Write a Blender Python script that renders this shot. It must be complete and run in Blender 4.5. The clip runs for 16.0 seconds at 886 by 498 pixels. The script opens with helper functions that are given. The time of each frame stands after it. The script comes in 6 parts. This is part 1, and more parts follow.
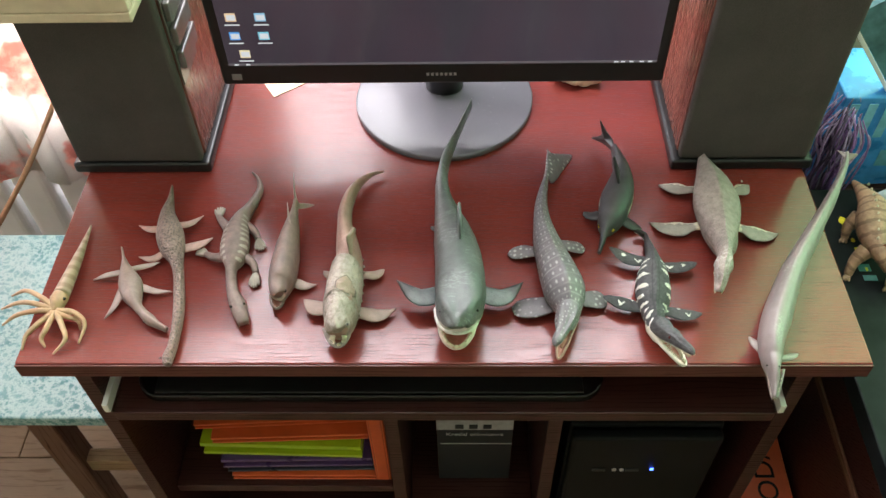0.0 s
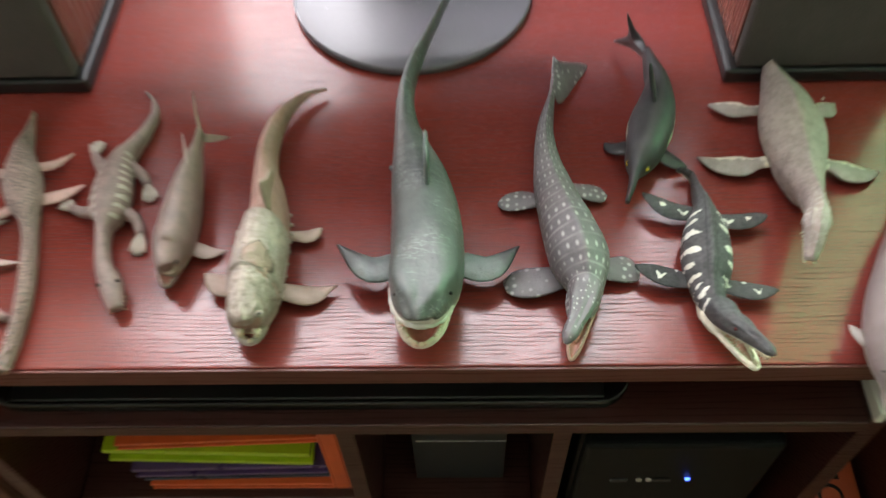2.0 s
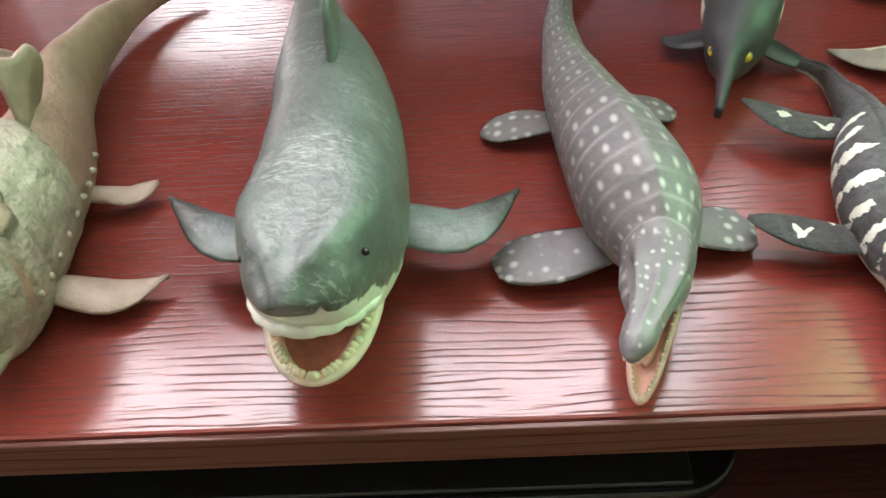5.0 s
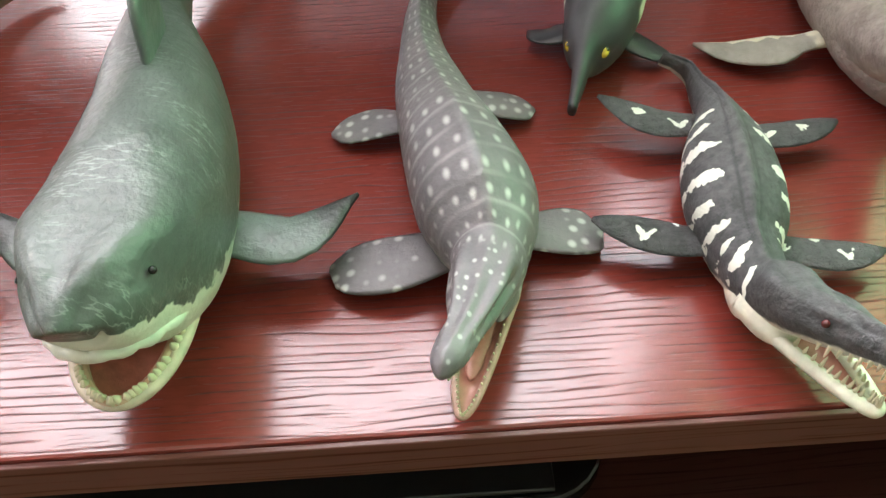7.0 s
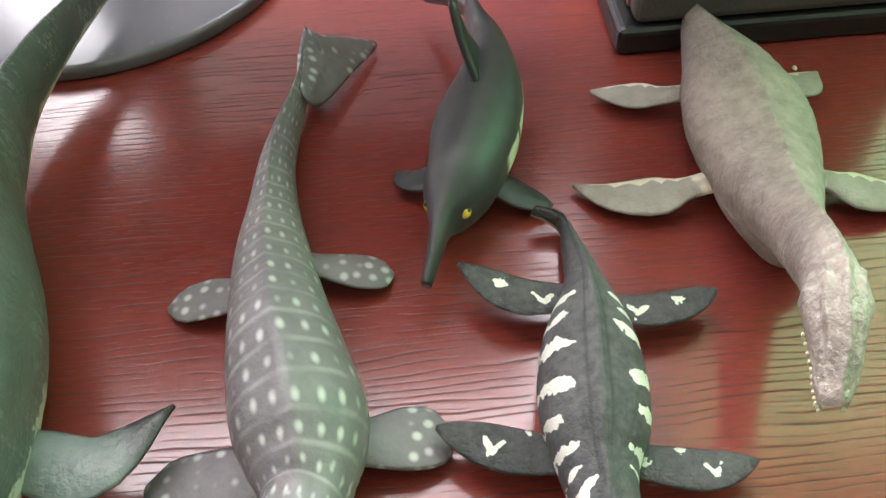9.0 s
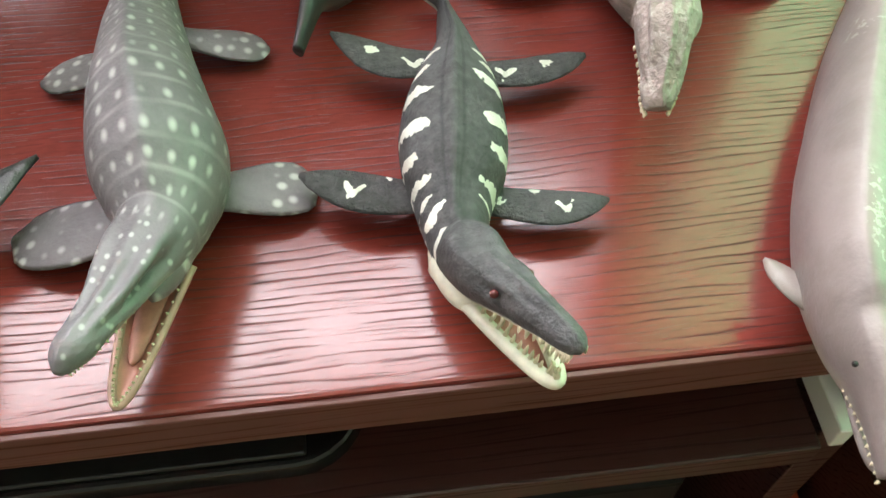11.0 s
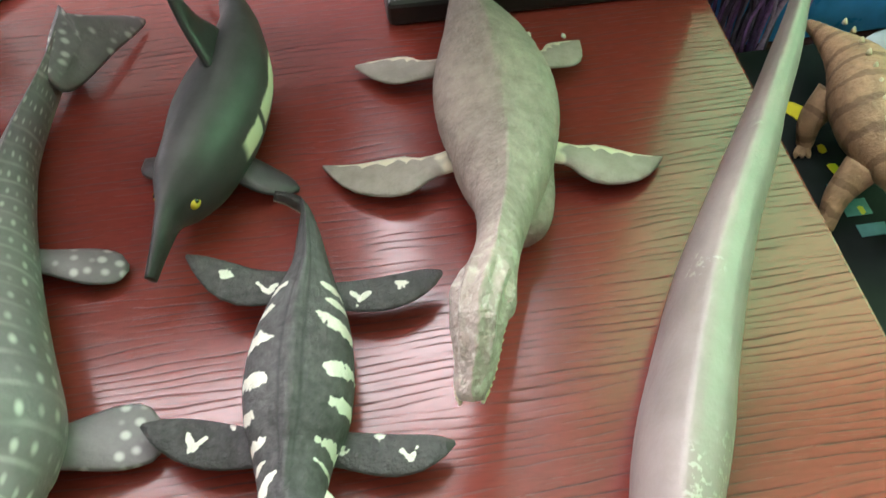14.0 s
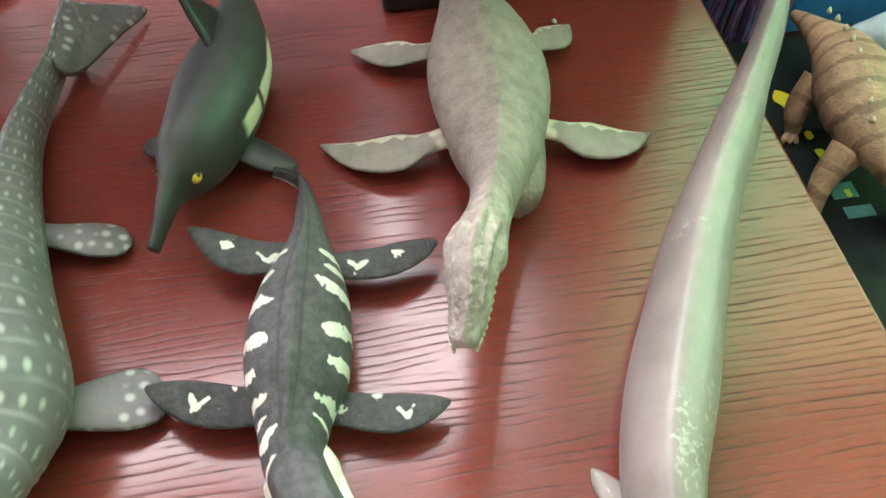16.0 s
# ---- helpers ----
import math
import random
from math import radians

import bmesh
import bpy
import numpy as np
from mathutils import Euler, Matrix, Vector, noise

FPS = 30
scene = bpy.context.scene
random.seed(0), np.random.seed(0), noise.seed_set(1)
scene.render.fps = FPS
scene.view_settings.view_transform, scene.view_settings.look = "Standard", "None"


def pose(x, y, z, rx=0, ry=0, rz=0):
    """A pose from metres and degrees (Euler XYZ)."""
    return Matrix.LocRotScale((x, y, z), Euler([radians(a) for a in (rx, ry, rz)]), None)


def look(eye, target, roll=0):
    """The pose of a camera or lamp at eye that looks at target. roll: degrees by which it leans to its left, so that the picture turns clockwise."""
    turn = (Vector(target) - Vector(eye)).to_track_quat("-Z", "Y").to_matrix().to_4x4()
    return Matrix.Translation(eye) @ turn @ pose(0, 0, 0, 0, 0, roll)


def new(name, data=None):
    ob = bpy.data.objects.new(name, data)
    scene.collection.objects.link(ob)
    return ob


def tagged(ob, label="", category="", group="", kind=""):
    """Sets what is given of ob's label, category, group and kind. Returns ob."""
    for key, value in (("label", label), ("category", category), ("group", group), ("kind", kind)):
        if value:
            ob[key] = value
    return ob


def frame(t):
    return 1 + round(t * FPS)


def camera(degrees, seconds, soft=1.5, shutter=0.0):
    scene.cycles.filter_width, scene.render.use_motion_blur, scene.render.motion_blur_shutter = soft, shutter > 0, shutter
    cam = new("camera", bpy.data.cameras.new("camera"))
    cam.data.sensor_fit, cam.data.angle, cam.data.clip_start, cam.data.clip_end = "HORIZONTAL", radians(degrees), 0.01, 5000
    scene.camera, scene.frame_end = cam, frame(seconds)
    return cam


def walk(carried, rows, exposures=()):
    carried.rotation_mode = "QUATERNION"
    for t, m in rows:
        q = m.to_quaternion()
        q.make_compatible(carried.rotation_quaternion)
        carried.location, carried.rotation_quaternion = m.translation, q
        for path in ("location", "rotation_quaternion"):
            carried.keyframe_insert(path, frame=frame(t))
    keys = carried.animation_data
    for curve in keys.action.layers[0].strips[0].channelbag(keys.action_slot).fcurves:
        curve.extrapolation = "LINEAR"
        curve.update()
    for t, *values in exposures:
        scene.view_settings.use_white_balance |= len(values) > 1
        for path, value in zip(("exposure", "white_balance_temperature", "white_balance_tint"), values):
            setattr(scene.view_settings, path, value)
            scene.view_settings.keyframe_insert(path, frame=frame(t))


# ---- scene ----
cam = camera(55.0, 16.0, shutter=0.5)
PATH = [
    (0, (0.026, -0.4865, 1.518), (-0.021, 0.7965, -0.015), -1.8),
    (0.5, (0.027, -0.4895, 1.518), (-0.027, 0.7905, -0.017), -1.9),
    (1, (0.024, -0.4855, 1.513), (-0.028, 0.7895, -0.027), -1.9),
    (1.5, (0.018, -0.4485, 1.47), (-0.012, 0.7875, -0.101), -1.2),
    (2, (0.049, -0.2915, 1.304), (0.002, 0.8685, -0.325), -2.5),
    (2.5, (0.064, -0.204, 1.079), (0.002, 1.010, -0.509), -4.3),
    (3, (0.057, -0.172, 1.014), (-0.048, 1.180, -0.456), -5.3),
    (5.3, (0.081, -0.1515, 1.01), (0.026, 1.1745, -0.487), -4.7),
    (5.5, (0.1, -0.1505, 1.011), (0.061, 1.1735, -0.487), -4.5),
    (6, (0.119, -0.1475, 1.007), (0.119, 1.1755, -0.493), -3.5),
    (6.5, (0.122, -0.1425, 1.004), (0.133, 1.1635, -0.511), -3.1),
    (7, (0.12, -0.1395, 1.003), (0.138, 1.1635, -0.514), -3.1),
    (7.5, (0.125, -0.1345, 0.999), (0.144, 1.1605, -0.526), -3.3),
    (8, (0.165, -0.0885, 1.018), (0.21, 1.2005, -0.511), -3.4),
    (8.2, (0.177, -0.0645, 1.024), (0.224, 1.2295, -0.5), -3.6),
    (10.3, (0.184, -0.0785, 1.015), (0.257, 1.2005, -0.522), -2.0),
    (10.5, (0.194, -0.0935, 1.002), (0.278, 1.1385, -0.571), -1.9),
    (11, (0.211, -0.1175, 0.992), (0.318, 1.0115, -0.655), -1.5),
    (11.5, (0.211, -0.1195, 0.994), (0.321, 1.0085, -0.653), -1.6),
    (12, (0.209, -0.1145, 0.997), (0.322, 1.0145, -0.65), -1.6),
    (12.5, (0.21, -0.1125, 0.995), (0.325, 1.0115, -0.656), -1.6),
    (13, (0.217, -0.1075, 0.996), (0.326, 1.0115, -0.658), -2.1),
    (13.5, (0.244, -0.0865, 1.016), (0.384, 1.0485, -0.624), -1.4),
    (14, (0.267, -0.0615, 1.033), (0.423, 1.1085, -0.581), -1.4),
    (14.5, (0.269, -0.0585, 1.03), (0.434, 1.1275, -0.572), -1.3),
    (15, (0.267, -0.0615, 1.035), (0.435, 1.1285, -0.564), -1.3),
    (15.5, (0.264, -0.0675, 1.035), (0.434, 1.1245, -0.562), -1.4),
    (16, (0.265, -0.0815, 1.03), (0.431, 1.1165, -0.563), -1.6),
]
walk(cam, [(t, look(eye, target, roll)) for t, eye, target, roll in PATH],
     [(0, -0.08), (1.5, -0.15), (2.0, -0.22), (2.5, 0.20), (3.0, 0.14), (6.0, 0.14), (8.0, 0.10), (11.0, 0.06), (14.0, 0.02), (16.0, 0.04)])

WINDOW_WATTS, GREEN_WATTS, SIDE_WATTS = 108.0, 40.0, 18.0

# ---- light ----
world = bpy.data.worlds.new("world")
scene.world = world
world.use_nodes = True
wn = world.node_tree.nodes
sky = wn.new("ShaderNodeTexSky")
sky.sky_type, sky.sun_disc = "NISHITA", False
sky.sun_elevation, sky.sun_rotation = radians(40), radians(-20)
world.node_tree.links.new(sky.outputs[0], wn["Background"].inputs[0])
wn["Background"].inputs[1].default_value = 0.10


def rect_light(name, place, size_x, size_z, watts, colour, turn=0):
    """A rectangular lamp shining into the room: daylight in a window's opening, or an added side fill."""
    data = bpy.data.lights.new(name, "AREA")
    data.shape, data.size, data.size_y, data.energy, data.color = "RECTANGLE", size_x, size_z, watts, colour
    ob = new(name, data)
    ob.matrix_world = Matrix.Translation(place) @ pose(0, 0, 0, -90, 0, turn)
    return ob


rect_light("window_daylight", (-0.38, 0.80, 1.93), 1.80, 0.94, WINDOW_WATTS * 0.96, (0.98, 0.95, 1.0))
rect_light("window_foot_daylight", (-0.235, 0.80, 1.20), 0.17, 0.44, WINDOW_WATTS * 0.03, (0.98, 0.95, 1.0))
rect_light("low_window_daylight", (-0.88, 0.80, 0.90), 0.76, 1.10, WINDOW_WATTS * 0.40, (0.98, 0.95, 1.0))
rect_light("curtain_daylight", (1.47, 0.80, 1.68), 1.46, 1.43, GREEN_WATTS, (0.50, 1.0, 0.48))
# Fill lamp added on the left to brighten left-facing sides; no window known there.
rect_light("added_left_fill", (-2.04, 0.26, 1.55), 0.60, 1.20, SIDE_WATTS, (0.98, 0.96, 1.0), 90)
# Green fill added to tint the toys' right sides; no curtain or window known there.
rect_light("added_green_fill", (2.24, 0.36, 1.45), 0.60, 1.20, GREEN_WATTS * 0.62, (0.36, 1.0, 0.46), -90)

# ---- node helpers ----


class Nodes:
    """A material and short calls for its nodes."""

    def __init__(self, name, rough=0.5, metal=0.0):
        self.m = bpy.data.materials.new(name)
        self.m.use_nodes = True
        self.t = self.m.node_tree
        self.b = self.t.nodes["Principled BSDF"]
        self.b.inputs["Roughness"].default_value = rough
        self.b.inputs["Metallic"].default_value = metal

    def put(self, socket, value):
        if hasattr(value, "default_value") or hasattr(value, "is_output"):
            self.t.links.new(value, socket)
        elif isinstance(value, (tuple, list)) and len(value) == 3 and socket.type == "RGBA":
            socket.default_value = (*value, 1)
        else:
            socket.default_value = value

    def node(self, kind, **inputs):
        n = self.t.nodes.new(kind)
        for k, v in inputs.items():
            self.put(n.inputs[k.replace("_", " ")], v)
        return n

    def math(self, op, a, b=0.0, c=0.0):
        n = self.t.nodes.new("ShaderNodeMath")
        n.operation = op
        for s, v in zip(n.inputs, (a, b, c)):
            self.put(s, v)
        return n.outputs[0]

    def ramp(self, v, lo, hi):
        n = self.t.nodes.new("ShaderNodeMapRange")
        n.interpolation_type = "SMOOTHSTEP"
        for s, x in zip(n.inputs, (v, lo, hi, 0.0, 1.0)):
            self.put(s, x)
        return n.outputs[0]

    def mix(self, f, a, b):
        n = self.t.nodes.new("ShaderNodeMix")
        n.data_type = "RGBA"
        self.put(n.inputs[0], f), self.put(n.inputs[6], a), self.put(n.inputs[7], b)
        return n.outputs[2]

    def obj(self, scale=(1, 1, 1)):
        n = self.t.nodes.new("ShaderNodeTexCoord")
        m = self.t.nodes.new("ShaderNodeMapping")
        m.inputs["Scale"].default_value = scale
        self.t.links.new(n.outputs["Object"], m.inputs[0])
        return m.outputs[0]

    def uv(self):
        n = self.t.nodes.new("ShaderNodeUVMap")
        s = self.t.nodes.new("ShaderNodeSeparateXYZ")
        self.t.links.new(n.outputs[0], s.inputs[0])
        return s.outputs[0], s.outputs[1]

    def vec(self, x, y, z=0.0):
        n = self.t.nodes.new("ShaderNodeCombineXYZ")
        for s, v in zip(n.inputs, (x, y, z)):
            self.put(s, v)
        return n.outputs[0]

    def noise(self, vector, scale, detail=4.0, rough=0.55):
        n = self.t.nodes.new("ShaderNodeTexNoise")
        self.put(n.inputs["Vector"], vector)
        n.inputs["Scale"].default_value, n.inputs["Detail"].default_value, n.inputs["Roughness"].default_value = scale, detail, rough
        return n.outputs["Fac"]

    def voronoi(self, vector, scale=1.0, randomness=1.0, feature="F1"):
        n = self.t.nodes.new("ShaderNodeTexVoronoi")
        n.feature = feature
        self.put(n.inputs["Vector"], vector)
        n.inputs["Scale"].default_value, n.inputs["Randomness"].default_value = scale, randomness
        return n.outputs["Distance"]

    def bump(self, height, strength=0.3, distance=0.001):
        n = self.t.nodes.new("ShaderNodeBump")
        n.inputs["Strength"].default_value, n.inputs["Distance"].default_value = strength, distance
        self.put(n.inputs["Height"], height)
        self.put(self.b.inputs["Normal"], n.outputs[0])

    def colour(self, c):
        self.put(self.b.inputs["Base Color"], c)
        return self

    def rough(self, r):
        self.put(self.b.inputs["Roughness"], r)
        return self


def scaled(c, k):
    return tuple(min(1, max(0, v * k)) for v in c)


def plain(name, c, rough=0.5, metal=0.0, grain=60.0, spread=0.22, relief=0.15, emit=0.0):
    """A surface with two scales of soft variation and a fine relief."""
    n = Nodes(name, rough, metal)
    p = n.obj()
    f = n.math("ADD", n.math("MULTIPLY", n.noise(p, grain), 0.6), n.math("MULTIPLY", n.noise(p, grain / 9), 0.4))
    n.colour(n.mix(n.ramp(f, 0.3, 0.7), scaled(c, 1 - spread), scaled(c, 1 + spread)))
    n.rough(n.math("ADD", rough - 0.07, n.math("MULTIPLY", f, 0.14)))
    if relief:
        n.bump(n.noise(p, grain * 4), relief, 0.0006)
    if emit:
        n.put(n.b.inputs["Emission Color"], c)
        n.b.inputs["Emission Strength"].default_value = emit
    return n.m


def wood(name, light, dark, rough, pitch=0.0062, relief=0.25, across=(0, 1, 1), lengthwise=4.0):
    """Wood print: long dark pores lying side by side at a pitch in metres, over softer bands and fine hairs."""
    n = Nodes(name, rough)
    sep = n.node("ShaderNodeSeparateXYZ", Vector=n.obj())
    c = n.math("ADD", n.math("MULTIPLY", sep.outputs[0], across[0]), n.math("ADD", n.math("MULTIPLY", sep.outputs[1], across[1]), n.math("MULTIPLY", sep.outputs[2], across[2])))
    stretch = tuple(lengthwise if k == 0 else 40.0 for k in across)
    slow = n.noise(n.obj(stretch), 1.0, 2)
    wob = n.noise(n.obj(tuple(3.0 * s for s in stretch)), 1.0, 2)
    turns = n.math("ADD", n.math("MULTIPLY", c, 2 * math.pi / pitch), n.math("ADD", n.math("MULTIPLY", slow, 18.0), n.math("MULTIPLY", wob, 4.0)))
    breaks = n.ramp(n.noise(n.obj(tuple(s * k for s, k in zip(stretch, (3.2, 3.2, 3.2)))), 1.0, 3), 0.36, 0.58)
    line = n.math("MULTIPLY", n.math("ADD", n.math("MULTIPLY", n.ramp(n.math("SINE", turns), 0.80, 0.98), 0.86), n.math("MULTIPLY", n.ramp(n.math("SINE", turns), -0.2, 0.9), 0.14)), breaks)
    thin = n.math("MULTIPLY", n.ramp(n.math("SINE", n.math("MULTIPLY", turns, 2.37)), 0.80, 0.98), n.ramp(n.noise(n.obj(tuple(4.5 * s for s in stretch)), 1.0, 2), 0.5, 0.6))
    dark_f = n.math("MAXIMUM", line, n.math("MULTIPLY", thin, 0.55))
    broad = n.ramp(n.noise(n.obj(tuple(0.5 * s for s in stretch)), 1.0, 3), 0.3, 0.7)
    hair = n.noise(n.obj(tuple(14 * s for s in stretch)), 1.0, 2)
    mixed = n.math("ADD", n.math("MULTIPLY", n.math("SUBTRACT", 1.0, dark_f), 0.68), n.math("ADD", n.math("MULTIPLY", broad, 0.14), n.math("MULTIPLY", n.ramp(hair, 0.35, 0.65), 0.18)))
    n.colour(n.mix(mixed, dark, light))
    n.rough(n.math("ADD", rough, n.math("ADD", n.math("MULTIPLY", dark_f, 0.24), n.math("MULTIPLY", hair, 0.05))))
    n.put(n.b.inputs["Specular IOR Level"], n.math("SUBTRACT", 0.5, n.math("MULTIPLY", dark_f, 0.30)))
    n.bump(n.math("SUBTRACT", 1.0, dark_f), relief, 0.0005)
    return n.m


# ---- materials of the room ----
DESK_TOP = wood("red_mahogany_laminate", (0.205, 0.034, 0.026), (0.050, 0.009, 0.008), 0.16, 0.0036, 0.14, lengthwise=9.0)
# The top's red wood darkened: shade on the front edge is painted into this colour.
SHADED_EDGE = wood("shaded_red_edge", (0.105, 0.026, 0.019), (0.06, 0.015, 0.011), 0.42, relief=0.08)
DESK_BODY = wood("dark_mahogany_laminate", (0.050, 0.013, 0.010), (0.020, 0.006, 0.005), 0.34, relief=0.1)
STOOL_WOOD = wood("brown_stool_wood", (0.13, 0.055, 0.032), (0.06, 0.024, 0.015), 0.4, 0.009, across=(1, 1, 0))
STRETCHER_WOOD = wood("pale_stretcher_wood", (0.30, 0.18, 0.10), (0.16, 0.085, 0.045), 0.45, 0.009)
FLOOR_WOOD = wood("laminate_floor_wood", (0.24, 0.15, 0.085), (0.13, 0.075, 0.04), 0.38, 0.018)
WALL_PAINT = plain("cream_wall_paint", (0.40, 0.36, 0.32), 0.85, grain=25, spread=0.05, relief=0.2)
CEILING_PAINT = plain("white_ceiling_paint", (0.78, 0.77, 0.75), 0.9, grain=25, spread=0.03, relief=0.2)
WHITE_PAINT = plain("white_gloss_paint", (0.80, 0.80, 0.79), 0.3, grain=20, spread=0.04, relief=0.05)
BLACK_PLASTIC = plain("black_plastic", (0.011, 0.011, 0.012), 0.36, grain=120, spread=0.2, relief=0.1)
GLOSS_BLACK = plain("glossy_black_plastic", (0.005, 0.005, 0.0055), 0.2, grain=60, spread=0.2, relief=0.0)
SATIN_BLACK = plain("satin_black_plastic", (0.007, 0.007, 0.0075), 0.5, grain=60, spread=0.2, relief=0.0)
SATIN_BLACK.node_tree.nodes["Principled BSDF"].inputs["Specular IOR Level"].default_value = 0.12
STAND_GREY = plain("satin_grey_plastic", (0.105, 0.098, 0.112), 0.25, grain=200, spread=0.02, relief=0.0)
RUNNER = plain("pale_enamelled_metal", (0.72, 0.71, 0.66), 0.4, grain=50, spread=0.06)
METAL = plain("dull_zinc_metal", (0.62, 0.60, 0.56), 0.38, 0.6, grain=50, spread=0.1)


def cloth(name, c):
    """Speaker cloth: a fine weave over a plain colour."""
    n = Nodes(name, 0.9)
    p = n.obj((1, 1, 1))
    w = n.noise(p, 900, 1)
    broad = n.noise(p, 14, 3)
    n.colour(n.mix(n.ramp(n.math("ADD", n.math("MULTIPLY", w, 0.5), n.math("MULTIPLY", broad, 0.5)), 0.3, 0.7), scaled(c, 0.75), scaled(c, 1.25)))
    n.bump(w, 0.3, 0.0006)
    return n.m


SPEAKER_CLOTH = cloth("black_speaker_cloth", (0.066, 0.056, 0.051))


def marble(name):
    n = Nodes(name, 0.22)
    p = n.obj()
    veins = n.ramp(n.math("ABSOLUTE", n.math("SUBTRACT", n.noise(p, 70, 8, 0.7), 0.5)), 0.0, 0.10)
    clouds = n.ramp(n.noise(p, 24, 6, 0.65), 0.35, 0.68)
    n.colour(n.mix(veins, (0.34, 0.50, 0.50), n.mix(clouds, (0.10, 0.24, 0.25), (0.20, 0.37, 0.37))))
    return n.m


MARBLE = marble("teal_marble_laminate")


def screen(name):
    n = Nodes(name, 0.16)
    n.colour((0.012, 0.011, 0.013))
    c = n.mix(n.ramp(n.noise(n.obj((1, 1, 1)), 3.0, 2), 0.3, 0.7), (0.040, 0.031, 0.043), (0.060, 0.046, 0.062))
    n.put(n.b.inputs["Emission Color"], c)
    n.b.inputs["Emission Strength"].default_value = 1.0
    return n.m


SCREEN = screen("lit_monitor_screen")


def glow(name, c, strength):
    n = Nodes(name, 0.4)
    n.colour(scaled(c, 0.3))
    n.put(n.b.inputs["Emission Color"], c)
    n.b.inputs["Emission Strength"].default_value = strength
    return n.m


def curtain_cloth(name, c, flowers=None):
    """A thin curtain that lets daylight through."""
    n = Nodes(name, 0.85)
    p = n.obj()
    weave = n.noise(p, 500, 1)
    col = n.mix(weave, scaled(c, 0.9), scaled(c, 1.08))
    if flowers:
        blot = n.ramp(n.noise(p, 7.5, 4, 0.6), 0.54, 0.60)
        leaf = n.ramp(n.noise(n.obj((1.3, 1, 0.8)), 11, 4, 0.6), 0.60, 0.66)
        col = n.mix(leaf, col, flowers[1])
        petal = n.mix(n.ramp(n.noise(p, 34, 4), 0.4, 0.6), flowers[0], scaled(flowers[0], 1.7))
        col = n.mix(blot, col, petal)
    n.colour(col)
    tr = n.node("ShaderNodeBsdfTranslucent", Color=col)
    add = n.t.nodes.new("ShaderNodeMixShader")
    add.inputs[0].default_value = 0.5
    n.t.links.new(n.b.outputs[0], add.inputs[1])
    n.t.links.new(tr.outputs[0], add.inputs[2])
    n.t.links.new(add.outputs[0], n.t.nodes["Material Output"].inputs[0])
    return n.m


# ---- mesh helpers ----


def mesh_object(name, bm, materials, parent=None, smooth=False):
    bmesh.ops.recalc_face_normals(bm, faces=bm.faces)
    me = bpy.data.meshes.new(name)
    bm.to_mesh(me)
    bm.free()
    for m in materials if isinstance(materials, (list, tuple)) else [materials]:
        me.materials.append(m)
    if smooth:
        me.polygons.foreach_set("use_smooth", [True] * len(me.polygons))
    ob = new(name, me)
    if parent:
        ob.parent = parent
    return ob


def part(name, bm, material, parent, label="", smooth=False):
    ob = mesh_object(name, bm, material, parent, smooth)
    return tagged(ob, label) if label else ob


def box(x0, x1, y0, y1, z0, z1, bevel=0.0, seg=2, bm=None):
    bm = bm or bmesh.new()
    vs = bmesh.ops.create_cube(bm, size=1)["verts"]
    for v in vs:
        v.co = Vector(((x0 + x1) / 2 + v.co.x * (x1 - x0), (y0 + y1) / 2 + v.co.y * (y1 - y0), (z0 + z1) / 2 + v.co.z * (z1 - z0)))
    if bevel:
        es = list({e for v in vs for e in v.link_edges})
        bmesh.ops.bevel(bm, geom=es, offset=bevel, segments=seg, profile=0.5, affect="EDGES")
    return bm


def prism(points, z0, z1, bevel=0.0, seg=2):
    """A slab with the given outline in x and y."""
    bm = bmesh.new()
    f = bm.faces.new([bm.verts.new((x, y, z0)) for x, y in points])
    top = bmesh.ops.extrude_face_region(bm, geom=[f])["geom"]
    for v in top:
        if isinstance(v, bmesh.types.BMVert):
            v.co.z = z1
    if bevel:
        es = [e for e in bm.edges if abs(e.verts[0].co.z - e.verts[1].co.z) < 1e-6]
        bmesh.ops.bevel(bm, geom=es, offset=bevel, segments=seg, profile=0.5, affect="EDGES")
    return bm


def disc(x, y, z0, z1, rx, ry, bevel=0.002, n=64):
    return prism([(x + rx * math.cos(2 * math.pi * i / n), y + ry * math.sin(2 * math.pi * i / n)) for i in range(n)], z0, z1, bevel, 3)


def thing(name, at, label, category, group="", kind=""):
    ob = new(name)
    ob.location = at
    return tagged(ob, label, category, group, kind)


def moved(bm, m):
    bmesh.ops.transform(bm, matrix=m, verts=bm.verts)
    return bm


def lettering(name, words, size, m, material, parent, depth=0.0004):
    cu = bpy.data.curves.new(name, "FONT")
    cu.body, cu.size, cu.extrude, cu.align_x = words, size, depth, "CENTER"
    cu.materials.append(material)
    tmp = bpy.data.objects.new(name, cu)
    scene.collection.objects.link(tmp)
    dg = bpy.context.evaluated_depsgraph_get()
    me = bpy.data.meshes.new_from_object(tmp.evaluated_get(dg))
    bpy.data.objects.remove(tmp)
    ob = new(name, me)
    ob.parent = parent
    ob.matrix_basis = m
    return ob


# ---- the room ----
TOP = 0.75
HALF = 0.455
X0, X1, Y0, Y1, ROOM = -2.1, 2.3, -2.6, 0.86, 2.6


